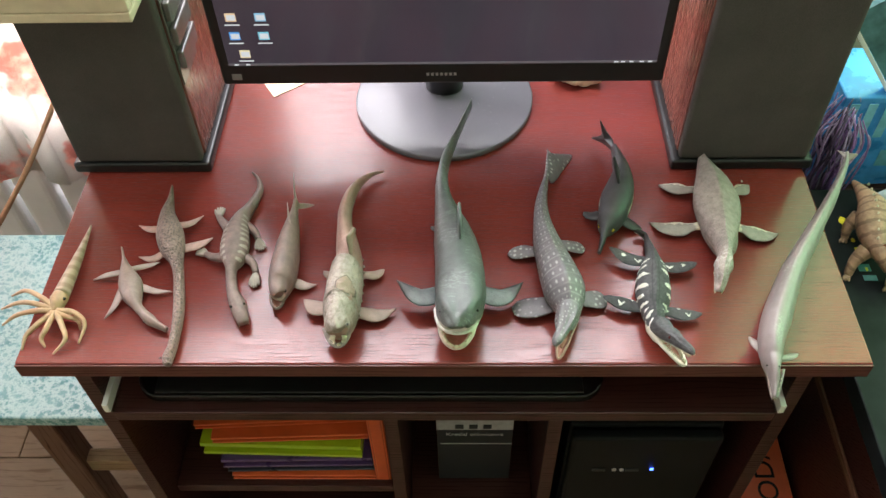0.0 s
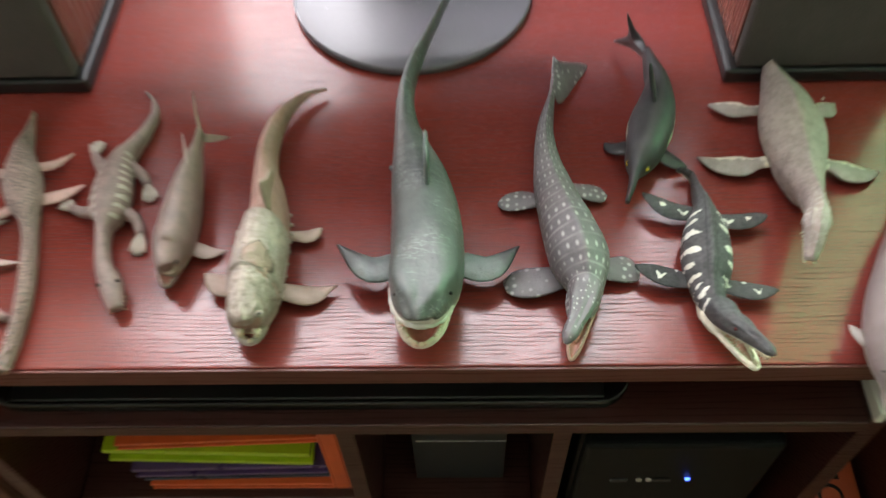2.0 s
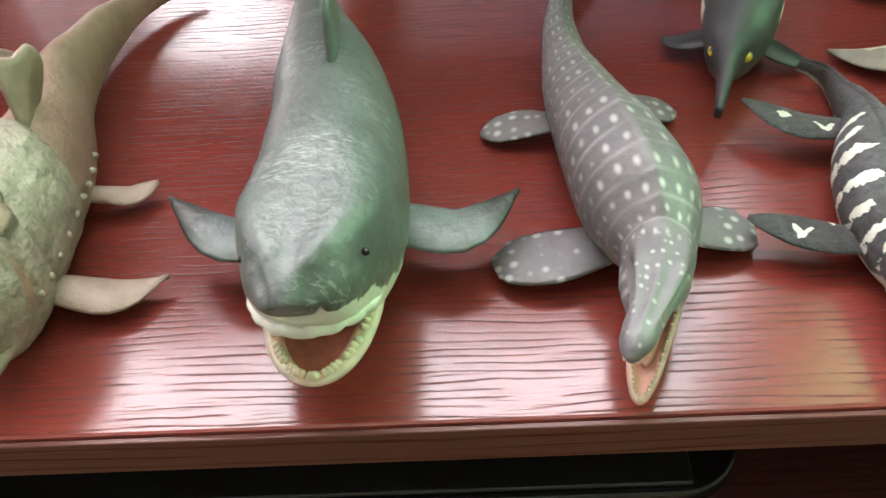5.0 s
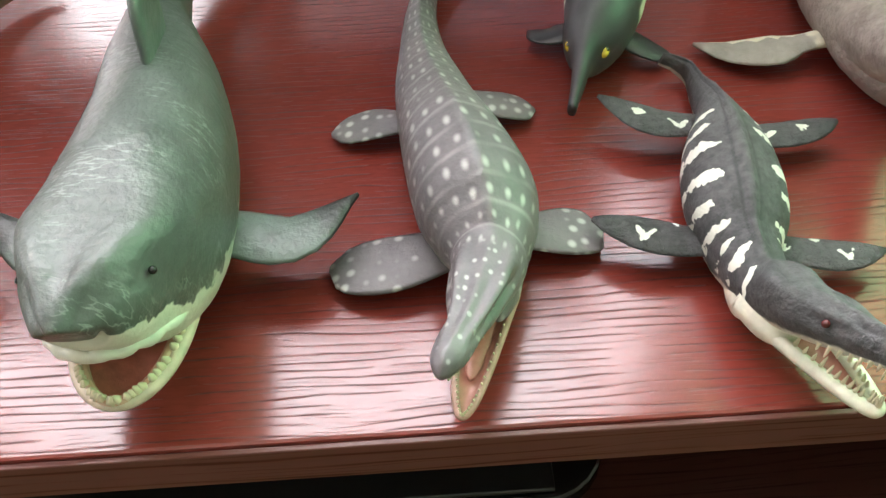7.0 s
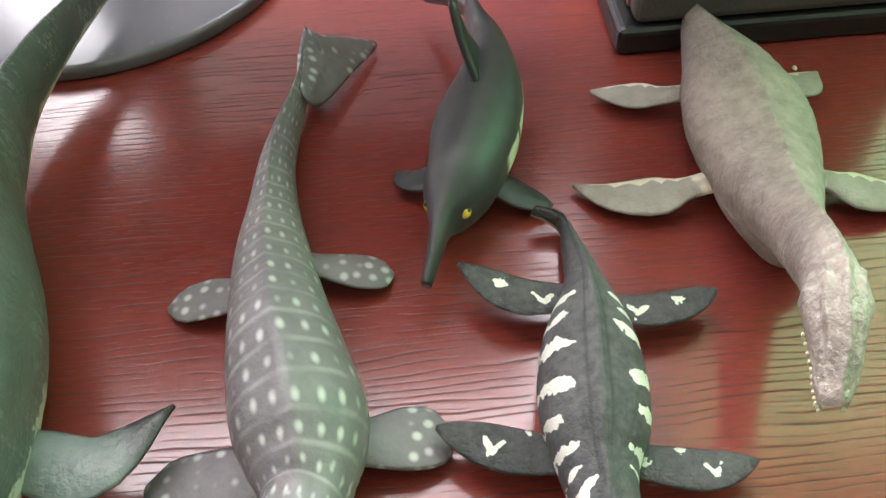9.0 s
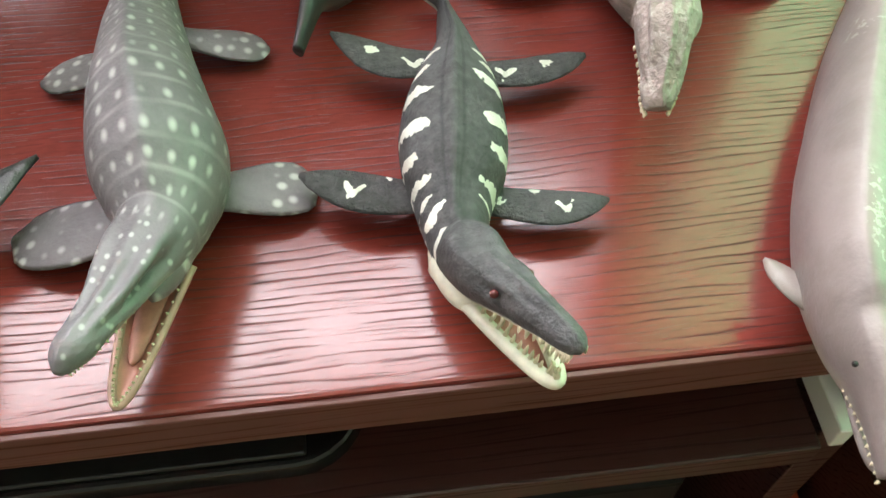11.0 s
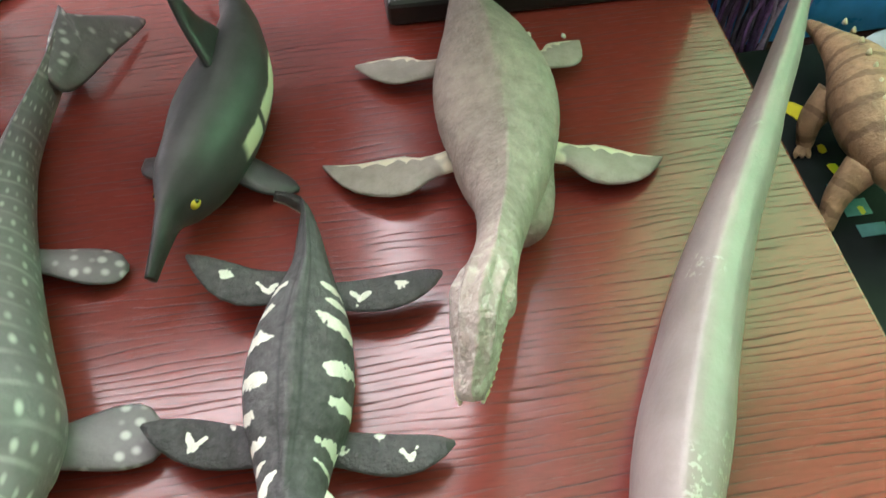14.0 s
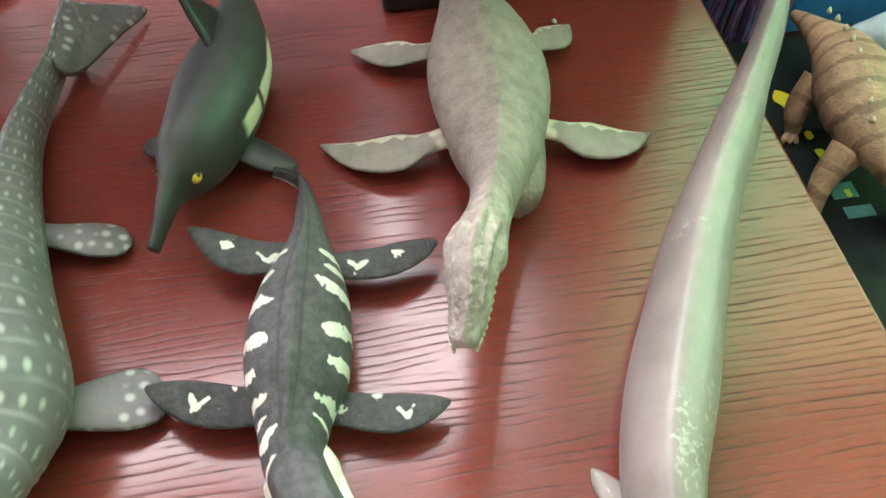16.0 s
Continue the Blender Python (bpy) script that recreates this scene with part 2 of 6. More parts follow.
def room():
    tagged(mesh_object("floor", box(X0, X1, Y0, Y1 + 0.2, -0.1, -0.004), FLOOR_WOOD), "worn brown laminate floor under the desk", "floor", kind="structure")
    tagged(mesh_object("ceiling", box(X0, X1, Y0, Y1 + 0.2, ROOM, ROOM + 0.1), CEILING_PAINT), "plain white painted ceiling", "ceiling", kind="structure")
    # Unseen west wall; its opening is made up to go with the left fill lamp.
    west = bmesh.new()
    for y0, y1, z0, z1 in ((Y0, Y1 + 0.2, 0, 0.93), (Y0, Y1 + 0.2, 2.17, ROOM), (Y0, -0.06, 0.93, 2.17), (0.58, Y1 + 0.2, 0.93, 2.17)):
        box(X0 - 0.1, X0, y0, y1, z0, z1, bm=west)
    # Unseen east wall, with an opening invented behind the green fill.
    east = bmesh.new()
    for y0, y1, z0, z1 in ((Y0, Y1 + 0.2, 0, 0.83), (Y0, Y1 + 0.2, 2.07, ROOM), (Y0, 0.04, 0.83, 2.07), (0.68, Y1 + 0.2, 0.83, 2.07)):
        box(X1, X1 + 0.1, y0, y1, z0, z1, bm=east)
    tagged(mesh_object("wall_east", east, WALL_PAINT), "unseen cream wall with an opening added for a fill lamp", "wall", kind="structure")
    tagged(mesh_object("wall_west", west, WALL_PAINT), "unseen cream wall with an opening added for a fill lamp", "wall", kind="structure")
    for name, b in (("wall_south", (X0, X1, Y0 - 0.1, Y0, 0, ROOM)),):
        tagged(mesh_object(name, box(*b), WALL_PAINT), "plain cream painted wall", "wall", kind="structure")
    bm = bmesh.new()
    for b in ((X0, -1.3, 0, ROOM), (-1.3, -0.46, 0, 0.3), (-0.46, X1, 0, 0.95), (-1.3, X1, 2.42, ROOM), (0.62, 0.72, 0.95, 2.42), (2.22, X1, 0.95, 2.42)):
        box(b[0], b[1], Y1, Y1 + 0.2, b[2], b[3], bm=bm)
    tagged(mesh_object("wall_north", bm, WALL_PAINT), "cream wall with two window openings behind the desk", "wall", kind="structure")
    for name, a, b in (("window_1", -1.3, 0.62), ("window_2", 0.72, 2.22)):
        w = thing(name, ((a + b) / 2, Y1 + 0.08, 0.95), "white framed window behind the desk", "window", kind="structure")
        h = (b - a) / 2
        fr = bmesh.new()
        for q in ((-h, h, 0, 0.05), (-h, h, 1.42, 1.47), (-h, -h + 0.05, 0.05, 1.42), (h - 0.05, h, 0.05, 1.42), (-0.03, 0.03, 0.05, 1.42)):
            box(q[0], q[1], -0.03, 0.03, q[2], q[3], 0.004, bm=fr)
        part("window_frame", fr, WHITE_PAINT, w)
        part("window_sill", box(-h, h, -0.16, -0.03, -0.03, 0.0, 0.004), WHITE_PAINT, w)


room()


def floorboards():
    """Boards of the laminate floor beside and under the desk."""
    base = bpy.data.objects["floor"]
    me = None
    for i in range(8):
        for j in range(3):
            x, y = -1.15 + 0.62 * j + (0.31 if i % 2 else 0), -0.2 + 0.13 * i
            if me is None:
                ob = mesh_object("floorboard", box(-0.309, 0.309, -0.064, 0.064, -0.004, 0.004, 0.0012, 1), FLOOR_WOOD, base)
                me = ob.data
            else:
                ob = new("floorboard", me)
                ob.parent = base
            ob.location = (x, y, 0)


def curtain(name, x0, x1, y, z0, z1, material, folds, depth, label, seed):
    rnd = random.Random(seed)
    bm = bmesh.new()
    n = int(folds * 14)
    grid = []
    for k in range(13):
        z = z1 + (z0 - z1) * k / 12
        row = []
        for i in range(n + 1):
            u = i / n
            a = 2 * math.pi * folds * u + 0.7 * math.sin(5 * u + seed)
            row.append(bm.verts.new((x0 + (x1 - x0) * u + 0.01 * math.sin(3 * a) * k / 12, y + depth * math.sin(a) * (0.5 + 0.5 * k / 12) + 0.012 * noise.noise((u * 9, k * 0.5, seed)), z)))
        grid.append(row)
    for r, s in zip(grid, grid[1:]):
        for i in range(n):
            bm.faces.new((r[i], r[i + 1], s[i + 1], s[i]))
    ob = mesh_object(name, bm, material, smooth=True)
    md = ob.modifiers.new("thickness", "SOLIDIFY")
    md.thickness = 0.0012
    return tagged(ob, label, "curtain")


FLORAL = curtain_cloth("floral_curtain_cloth", (0.82, 0.78, 0.74), ((0.74, 0.36, 0.31), (0.50, 0.53, 0.46)))
curtain("floral_curtain", -1.25, -0.61, 0.545, 0.485, 2.45, FLORAL, 5, 0.022, "white curtain with pink flowers hanging at the window", 3)


def radiator():
    r = thing("radiator", (-0.95, 0.66, 0.0), "white ribbed radiator under the window beside the desk", "radiator")
    for i in range(9):
        x = -0.34 + 0.085 * i
        part("rib", box(x - 0.035, x + 0.035, -0.05, 0.05, 0.0, 0.62, 0.014, 3), WHITE_PAINT, r)
    part("pipe", box(-0.40, 0.42, -0.02, 0.02, 0.13, 0.16, 0.012, 3), WHITE_PAINT, r)
    part("bottom_bar", box(-0.40, 0.42, -0.03, 0.03, 0.50, 0.54, 0.012, 3), WHITE_PAINT, r)


radiator()


# ---- the desk ----
def desk():
    d = thing("computer_desk", (0, 0, 0), "red mahogany laminate computer desk with a keyboard shelf", "desk")
    part("desktop", box(-HALF, HALF, -0.002, 0.62, TOP - 0.022, TOP, 0.0015), DESK_TOP, d, "glossy red wood-grain top")
    # Thin strip added over the slab's front face to carry its painted shade.
    part("shaded_front_edge", box(-HALF, HALF, -0.0045, -0.0022, TOP - 0.022, TOP - 0.0012, 0.0004, 1), SHADED_EDGE, d, "front edge of the top, its shade put into the colour")
    for s in (-1, 1):
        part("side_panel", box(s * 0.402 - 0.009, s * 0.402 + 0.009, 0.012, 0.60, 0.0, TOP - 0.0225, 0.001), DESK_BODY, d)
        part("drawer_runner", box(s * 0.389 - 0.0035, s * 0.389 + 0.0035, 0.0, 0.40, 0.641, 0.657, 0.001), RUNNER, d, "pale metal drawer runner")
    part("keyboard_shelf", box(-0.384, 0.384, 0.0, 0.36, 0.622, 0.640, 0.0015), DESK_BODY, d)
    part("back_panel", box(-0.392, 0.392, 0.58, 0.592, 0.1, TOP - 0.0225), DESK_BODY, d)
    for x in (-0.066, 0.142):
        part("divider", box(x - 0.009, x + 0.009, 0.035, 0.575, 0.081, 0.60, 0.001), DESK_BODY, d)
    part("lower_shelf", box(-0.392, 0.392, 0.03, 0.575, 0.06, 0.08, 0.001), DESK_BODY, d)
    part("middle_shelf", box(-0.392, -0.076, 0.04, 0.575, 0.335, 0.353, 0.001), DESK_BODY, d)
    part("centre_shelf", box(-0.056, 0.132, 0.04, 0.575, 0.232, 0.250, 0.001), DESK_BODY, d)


desk()


def keyboard():
    k = thing("keyboard", (-0.085, 0.014, 0.640), "black glossy computer keyboard on the pull-out shelf", "keyboard")
    r, pts = 0.03, []
    for cx, cy, a0 in ((0.245, 0.03, -90), (0.245, 0.15, 0), (-0.245, 0.15, 90), (-0.245, 0.03, 180)):
        for i in range(7):
            a = radians(a0 + 15 * i)
            pts.append((cx + r * math.cos(a), cy + r * math.sin(a)))
    part("case", prism(pts, 0.0, 0.014, 0.003, 3), GLOSS_BLACK, k)
    part("palm_rest", box(-0.25, 0.25, 0.004, 0.034, 0.014, 0.0165, 0.001), BLACK_PLASTIC, k)
    me = None
    for row in range(5):
        for col in range(18):
            bm = box(-0.0115, 0.0115, -0.009, 0.009, 0.0, 0.006, 0.0015, 1) if me is None else None
            if me is None:
                ob = part("key", bm, BLACK_PLASTIC, k)
                me = ob.data
            else:
                ob = new("key", me)
                ob.parent = k
            ob.location = (-0.225 + 0.0265 * col, 0.052 + 0.022 * row, 0.0145)


keyboard()


def monitor():
    m = thing("monitor", (0.001, 0.424, TOP), "black flat computer monitor, switched on, on a round stand", "monitor")
    part("stand_base", disc(0, 0.0, 0.0, 0.009, 0.121, 0.123, 0.003), STAND_GREY, m, "satin grey round base", True)
    part("stand_neck", prism([(0.026 * math.cos(a * math.pi / 8), 0.018 + 0.02 * math.sin(a * math.pi / 8)) for a in range(16)], 0.0085, 0.15, 0.002), BLACK_PLASTIC, m, smooth=True)
    y = -0.086
    part("housing", box(-0.269, 0.269, y, y + 0.022, 0.0985, 0.425, 0.004, 3), BLACK_PLASTIC, m)
    part("rear_bulge", box(-0.17, 0.17, y + 0.0225, y + 0.060, 0.12, 0.36, 0.015, 3), BLACK_PLASTIC, m)
    s = part("display", box(-0.256, 0.256, y - 0.0010, y - 0.0002, 0.129, 0.412), SCREEN, m, "lit dark purple desktop picture")
    bar = glow("taskbar_grey", (0.10, 0.09, 0.10), 1.0)
    part("taskbar", box(-0.256, 0.256, y - 0.0016, y - 0.0011, 0.1295, 0.1325), bar, s)
    ico = [((0.75, 0.55, 0.35), 0.0), ((0.25, 0.5, 0.7), 0.0), ((0.08, 0.32, 0.75), 0.0), ((0.2, 0.55, 0.7), 0.0), ((0.8, 0.7, 0.45), 0.0)]
    paper = glow("icon_white", (0.6, 0.62, 0.65), 1.0)
    for i, (c, _) in enumerate(ico):
        px, pz = (-0.240 + 0.034 * (i % 2) + (0.007 if i == 4 else 0), 0.197 - 0.0255 * (i // 2))
        part("icon", box(px - 0.0062, px + 0.0062, y - 0.0016, y - 0.0011, pz - 0.005, pz + 0.006, 0.0002), glow("icon_colour", c, 0.9), s)
        part("icon_caption", box(px - 0.0085, px + 0.0085, y - 0.0016, y - 0.0011, pz - 0.0105, pz - 0.009), paper, s)
        part("icon_sheet", box(px - 0.0045, px + 0.0055, y - 0.0021, y - 0.0017, pz - 0.003, pz + 0.004), paper, s)
    for px in (0.208, 0.216, 0.226, 0.238, 0.248, -0.246, -0.232):
        part("taskbar_icon", box(px - 0.0025, px + 0.0025, y - 0.0021, y - 0.0017, 0.130, 0.132), paper, s)
    silver = plain("silver_print", (0.45, 0.45, 0.46), 0.4, 0.5)
    for k in range(7):
        part("maker_mark", box(-0.0185 + 0.0055 * k, -0.0152 + 0.0055 * k, y - 0.0006, y - 0.0001, 0.1115, 0.1155), silver, m)
    part("sticker", box(-0.256, -0.244, y - 0.0006, y - 0.0001, 0.107, 0.116), plain("grey_sticker", (0.25, 0.24, 0.24), 0.6), m)


monitor()

SPEAKER_SIDE = wood("red_speaker_veneer", (0.17, 0.055, 0.038), (0.09, 0.028, 0.02), 0.24, 0.011, 0.08, (1, 1, 0))


def speaker(x0, x1):
    sp = thing("loudspeaker", ((x0 + x1) / 2, 0.285, TOP), "large black cloth fronted loudspeaker with red veneer sides, on the desk", "loudspeaker", "loudspeakers beside the monitor")
    h = (x1 - x0) / 2
    part("plinth", box(-h, h, 0.0, 0.20, 0.0, 0.016, 0.004, 3), BLACK_PLASTIC, sp)
    part("cabinet", box(-h + 0.008, h - 0.008, 0.018, 0.195, 0.0165, 0.262, 0.002), SPEAKER_SIDE, sp, "red veneered cabinet")
    part("front_grille", box(-h + 0.008, h - 0.008, 0.002, 0.0175, 0.0165, 0.262, 0.005, 3), SPEAKER_CLOTH, sp, "black cloth grille")
    return sp


speaker(-0.471, -0.295)
speaker(0.288, 0.464)


# ---- toy animals: a smooth body along a spine, fins, jaws, teeth and eyes ----
def glide(rows, n):
    """Smooth in-between rows along a list of rows (Catmull-Rom)."""
    a = np.array(rows, float)
    a = np.vstack([2 * a[0] - a[1], a, 2 * a[-1] - a[-2]])
    out = []
    m = len(rows) - 1
    for i in range(n + 1):
        s = min(m - 1e-9, i * m / n)
        k, t = int(s), s - int(s)
        p0, p1, p2, p3 = a[k:k + 4]
        out.append(0.5 * ((2 * p1) + (p2 - p0) * t + (2 * p0 - 5 * p1 + 4 * p2 - p3) * t * t + (3 * p1 - p0 - 3 * p2 + p3) * t ** 3))
    return out


class Toy:
    """A moulded figure: a body with its fins, jaws, teeth and eyes as parts."""

    def __init__(self):
        self.parts = []
        self.start("body")

    def start(self, name, label="", under=None):
        self.now = dict(name=name, label=label, under=under, v=[], f=[], m=[], u=[])
        self.parts.append(self.now)
        return self.now

    def ring_grid(self, rings, mat, uvs, close=True, flat_v=None):
        d = self.now
        base = len(d["v"])
        n = len(rings[0])
        for r in rings:
            d["v"].extend(tuple(p) for p in r)
        for i in range(len(rings) - 1):
            for j in range(n if close else n - 1):
                k = (j + 1) % n
                d["f"].append((base + i * n + j, base + i * n + k, base + (i + 1) * n + k, base + (i + 1) * n + j))
                d["m"].append(mat)
                v0, v1 = uvs[i], uvs[i + 1]
                a0, a1 = (j / n, (j + 1) / n) if flat_v is None else (flat_v, flat_v)
                d["u"].append(((v0, a0), (v0, a1), (v1, a1), (v1, a0)))
        if close:
            for i, rev in ((0, True), (len(rings) - 1, False)):
                idx = [base + i * n + j for j in range(n)]
                d["f"].append(tuple(reversed(idx)) if rev else tuple(idx))
                d["m"].append(mat)
                d["u"].append(tuple((uvs[i], 0.25) for _ in range(n)))

    def body(self, rows, mat=0, rings=72, seg=32, ridge=0.0, lumps=0.0, power=2.0, flat=0.0, fold=0.0, freq=160.0, sculpt=None):
        """rows: x, y, z, half width, half height in millimetres, tail to head."""
        pts = glide(rows, rings)
        c = [Vector(p[:3]) / 1000 for p in pts]
        out, us, s = [], [], 0.0
        for i, p in enumerate(pts):
            t = (c[min(i + 1, rings)] - c[max(i - 1, 0)]).normalized()
            side = t.cross(Vector((0, 0, 1))).normalized()
            up = side.cross(t).normalized()
            w, h = max(p[3], 0.3) / 1000, max(p[4], 0.3) / 1000
            if i:
                s += (c[i] - c[i - 1]).length
            us.append(s)
            ring = []
            for j in range(seg):
                a = 2 * math.pi * j / seg
                ca, sa = math.cos(a), math.sin(a)
                x = math.copysign(abs(ca) ** (2 / power), ca)
                z = math.copysign(abs(sa) ** (2 / power), sa)
                if flat and z < 0:
                    z *= 1 - flat
                if ridge and sa > 0:
                    z += ridge * max(0.0, 1 - abs(ca) / 0.45)
                q = c[i] + side * (w * x) + up * (h * z)
                if lumps:
                    k = noise.noise(q * freq) + 0.5 * noise.noise(q * freq * 2.3) + fold * math.sin(s * 900 + 3 * noise.noise(q * 60)) * 0.4
                    q += (side * ca + up * sa) * (lumps / 1000 * k)
                if sculpt:
                    q += (side * ca + up * sa) * (sculpt(i / rings, ca, sa) / 1000)
                q.z = max(q.z, 0.0003)
                ring.append(q)
            out.append(ring)
        self.ring_grid(out, mat, us)
        return c

    def fin(self, rows, mat=1, thick=2.2, rings=14, seg=12, stretch=1.25, lift=0.0, lumps=0.12, name="flipper", label="", round_from=0.74):
        """rows: x, y, z, half chord in millimetres, root to tip; a flat paddle with round edges."""
        r0, r1 = np.array(rows[0], float), np.array(rows[1], float)
        into = (r0 - r1)[:3]
        into *= 7.0 / max(1.0, np.linalg.norm(into))
        rows = [(*(r0[:3] + into), r0[3] * 0.9), *rows]
        pts = glide(rows, rings)
        c = [Vector(p[:3]) / 1000 for p in pts]
        out, us = [], []
        self.start(name, label)
        for i, p in enumerate(pts):
            u = i / rings
            t = (c[min(i + 1, rings)] - c[max(i - 1, 0)]).normalized()
            side = t.cross(Vector((0, 0, 1)))
            side = side.normalized() if side.length > 0.05 else Vector((0, 1, 0))
            up = side.cross(t).normalized()
            if rows[-1][0] > rows[0][0]:
                side = -side
            w = max(0.3, p[3]) * stretch / 1000 * math.sqrt(max(0.04, 1 - max(0, (u - round_from) / (1 - round_from)) ** 2.2))
            h = thick / 1000 * (1.35 - 0.95 * u)
            ring = []
            for j in range(seg):
                a = 2 * math.pi * j / seg
                ca, sa = math.cos(a), math.sin(a)
                q = c[i] + side * (w * ca) + up * (h * sa * (1 - 0.35 * ca * ca)) + Vector((0, 0, lift / 1000 * u * u))
                q += up * (lumps / 1000 * noise.noise(q * 300))
                q.z = max(q.z, 0.0003)
                ring.append(q)
            out.append(ring)
            us.append(5 + u)
        self.ring_grid(out, mat, us)

    def plate(self, outline, mat, thick=1.6, name="dorsal_fin"):
        """An upright or leaning thin fin: (x, y, z) millimetre corners of its outline, rounded off."""
        self.start(name)
        pts = [Vector(p[:3]) / 1000 for p in glide(list(outline) + [outline[0]], 6 * len(outline))][:-1]
        mid = sum(pts, Vector()) / len(pts)
        nrm = Vector()
        for a, b in zip(pts, pts[1:] + pts[:1]):
            nrm += (a - mid).cross(b - mid)
        nrm.normalize()
        rings = []
        for k, (sc, off) in enumerate(((0.05, 0.5), (0.6, 0.5), (0.9, 0.4), (1.0, 0.0), (0.9, -0.4), (0.6, -0.5), (0.05, -0.5))):
            rings.append([mid + (p - mid) * sc + nrm * (off * thick / 1000) for p in pts])
        self.ring_grid(rings, mat, [5 + 0.05 * i for i in range(7)], flat_v=0.25)

    def tube(self, rows, mat=0, rings=30, seg=12, u0=0.0):
        """rows: x, y, z, radius in millimetres."""
        pts = glide(rows, rings)
        c = [Vector(p[:3]) / 1000 for p in pts]
        out, us, s = [], [], u0
        side = None
        for i, p in enumerate(pts):
            t = (c[min(i + 1, rings)] - c[max(i - 1, 0)]).normalized()
            ref = side.cross(t).normalized() if side else (Vector((0, 0, 1)) if abs(t.z) < 0.9 else Vector((0, 1, 0)))
            side = t.cross(ref).normalized()
            up = side.cross(t)
            if i:
                s += (c[i] - c[i - 1]).length
            us.append(s)
            r = max(0.25, p[3]) / 1000
            out.append([c[i] + side * (r * math.cos(2 * math.pi * j / seg)) + up * (r * math.sin(2 * math.pi * j / seg)) for j in range(seg)])
        self.ring_grid(out, mat, us)

    def ball(self, at, r, mat, squash=1.0, name="eye"):
        if name:
            self.start(name)
        rings = []
        for i in range(9):
            a = math.pi * i / 8
            rr = max(0.02, math.sin(a)) * r / 1000
            rings.append([Vector(at) / 1000 + Vector((rr * math.cos(2 * math.pi * j / 12), rr * math.sin(2 * math.pi * j / 12), -math.cos(a) * r * squash / 1000)) for j in range(12)])
        self.ring_grid(rings, mat, [i / 8 for i in range(9)])

    def tooth(self, at, way, length, r, mat=3):
        keep = self.now
        self.start("tooth", under=keep)
        a, w = Vector(at) / 1000, Vector(way).normalized()
        side = w.orthogonal().normalized()
        up = w.cross(side)
        rings = []
        for f, k in ((0, 1.0), (0.5, 0.72), (0.85, 0.35), (1, 0.06)):
            rings.append([a + w * (f * length / 1000) + (side * math.cos(1.0472 * j) + up * math.sin(1.0472 * j)) * (r * k / 1000) for j in range(6)])
        self.ring_grid(rings, mat, [0, 0.3, 0.6, 1])
        self.now = keep

    def upper_teeth(self, rows, first, count, length, r, drop=0.6, inset=0.85):
        """Teeth hanging along both edges of the upper jaw, from row number first to the snout."""
        self.now = self.parts[0]
        pts = glide(rows[first:], count)
        for i, p in enumerate(pts):
            q = Vector(pts[min(i + 1, count)][:3]) - Vector(pts[max(i - 1, 0)][:3])
            side = q.cross(Vector((0, 0, 1))).normalized()
            for s in (-1, 1):
                a = Vector(p[:3]) + side * (s * p[3] * inset)
                a.z -= p[4] * drop
                self.tooth(a, (0.15 * s * side.x, 0.15 * s * side.y, -1), length * (0.75 + 0.5 * random.random()), r)

    def jaw(self, hinge, tip, w0, w1, thick, skin=0, mouth=2, teeth=(0, 0, 0), sharp=6.0, sink=2.0, gum=None, tongue=False):
        """A lower jaw: a bent rim from one hinge round the tip to the other, with a sunken floor. Teeth: count, length, radius."""
        self.start("lower_jaw")
        h, t = Vector(hinge), Vector(tip)
        ax = t - h
        side = ax.cross(Vector((0, 0, 1))).normalized()
        up = side.cross(ax).normalized()
        rim, n = [], 40
        for i in range(n + 1):
            s = -1 + 2 * i / n
            f = 1 - abs(s) ** 2.0
            w = (w0 * (1 - f) + w1 * f) * (max(0.0, 1 - f ** sharp)) ** 0.5
            rim.append(h + ax * f + side * (math.copysign(w, s)))
        rows = [(*p, thick) for p in rim]
        self.tube(rows, skin, n, 10, 20.0)
        mids = [h + ax * (1 - abs(-1 + 2 * i / n) ** 2.0) for i in range(n + 1)]
        half = n // 2
        grid = []
        for i in range(half + 1):
            a, b = rim[i], rim[n - i]
            row = []
            for k in range(7):
                q = a.lerp(b, k / 6)
                row.append((q - up * (sink * min(1.0, (a - b).length / w0) * math.sin(math.pi * k / 6))) / 1000)
            grid.append(row)
        self.ring_grid(grid, mouth, [0.01 * i for i in range(half + 1)], close=False)
        keel = []
        for i in range(half + 1):
            a, b = rim[i], rim[n - i]
            row = []
            for k in range(9):
                q = a.lerp(b, k / 8) + (a - b) * (0.03 * math.cos(math.pi * k / 8))
                q = q - up * ((sink + thick * 1.2) * min(1.0, (a - b).length / w0) * math.sin(math.pi * k / 8) ** 0.7)
                q.z = max(q.z, 0.3)
                row.append(q / 1000)
            keel.append(row)
        self.ring_grid(keel, skin, [20 + 0.01 * i for i in range(half + 1)], close=False)
        if gum:
            keep = self.now
            self.start("gum", under=keep)
            inner = [a.lerp(b, 0.16) + up * (thick * 0.35) for a, b in zip(rim, mids)]
            self.tube([(*p, thick * 0.8) for p in inner[3:-3]], gum, n, 10)
            self.now = keep
        if tongue:
            keep = self.now
            self.start("tongue", under=keep)
            self.body([(*(h + ax * f - up * sink * 0.35), w0 * k, sink * 0.45) for f, k in ((0.05, 0.45), (0.3, 0.46), (0.55, 0.34), (0.68, 0.2), (0.72, 0.05))], mouth, 20, 14)
            self.now = keep
        cnt, ln, r = teeth
        for k in range(cnt):
            s = -0.9 + 1.8 * k / max(1, cnt - 1)
            i = int((s + 1) / 2 * n)
            p = rim[i] + up * (thick * 0.6)
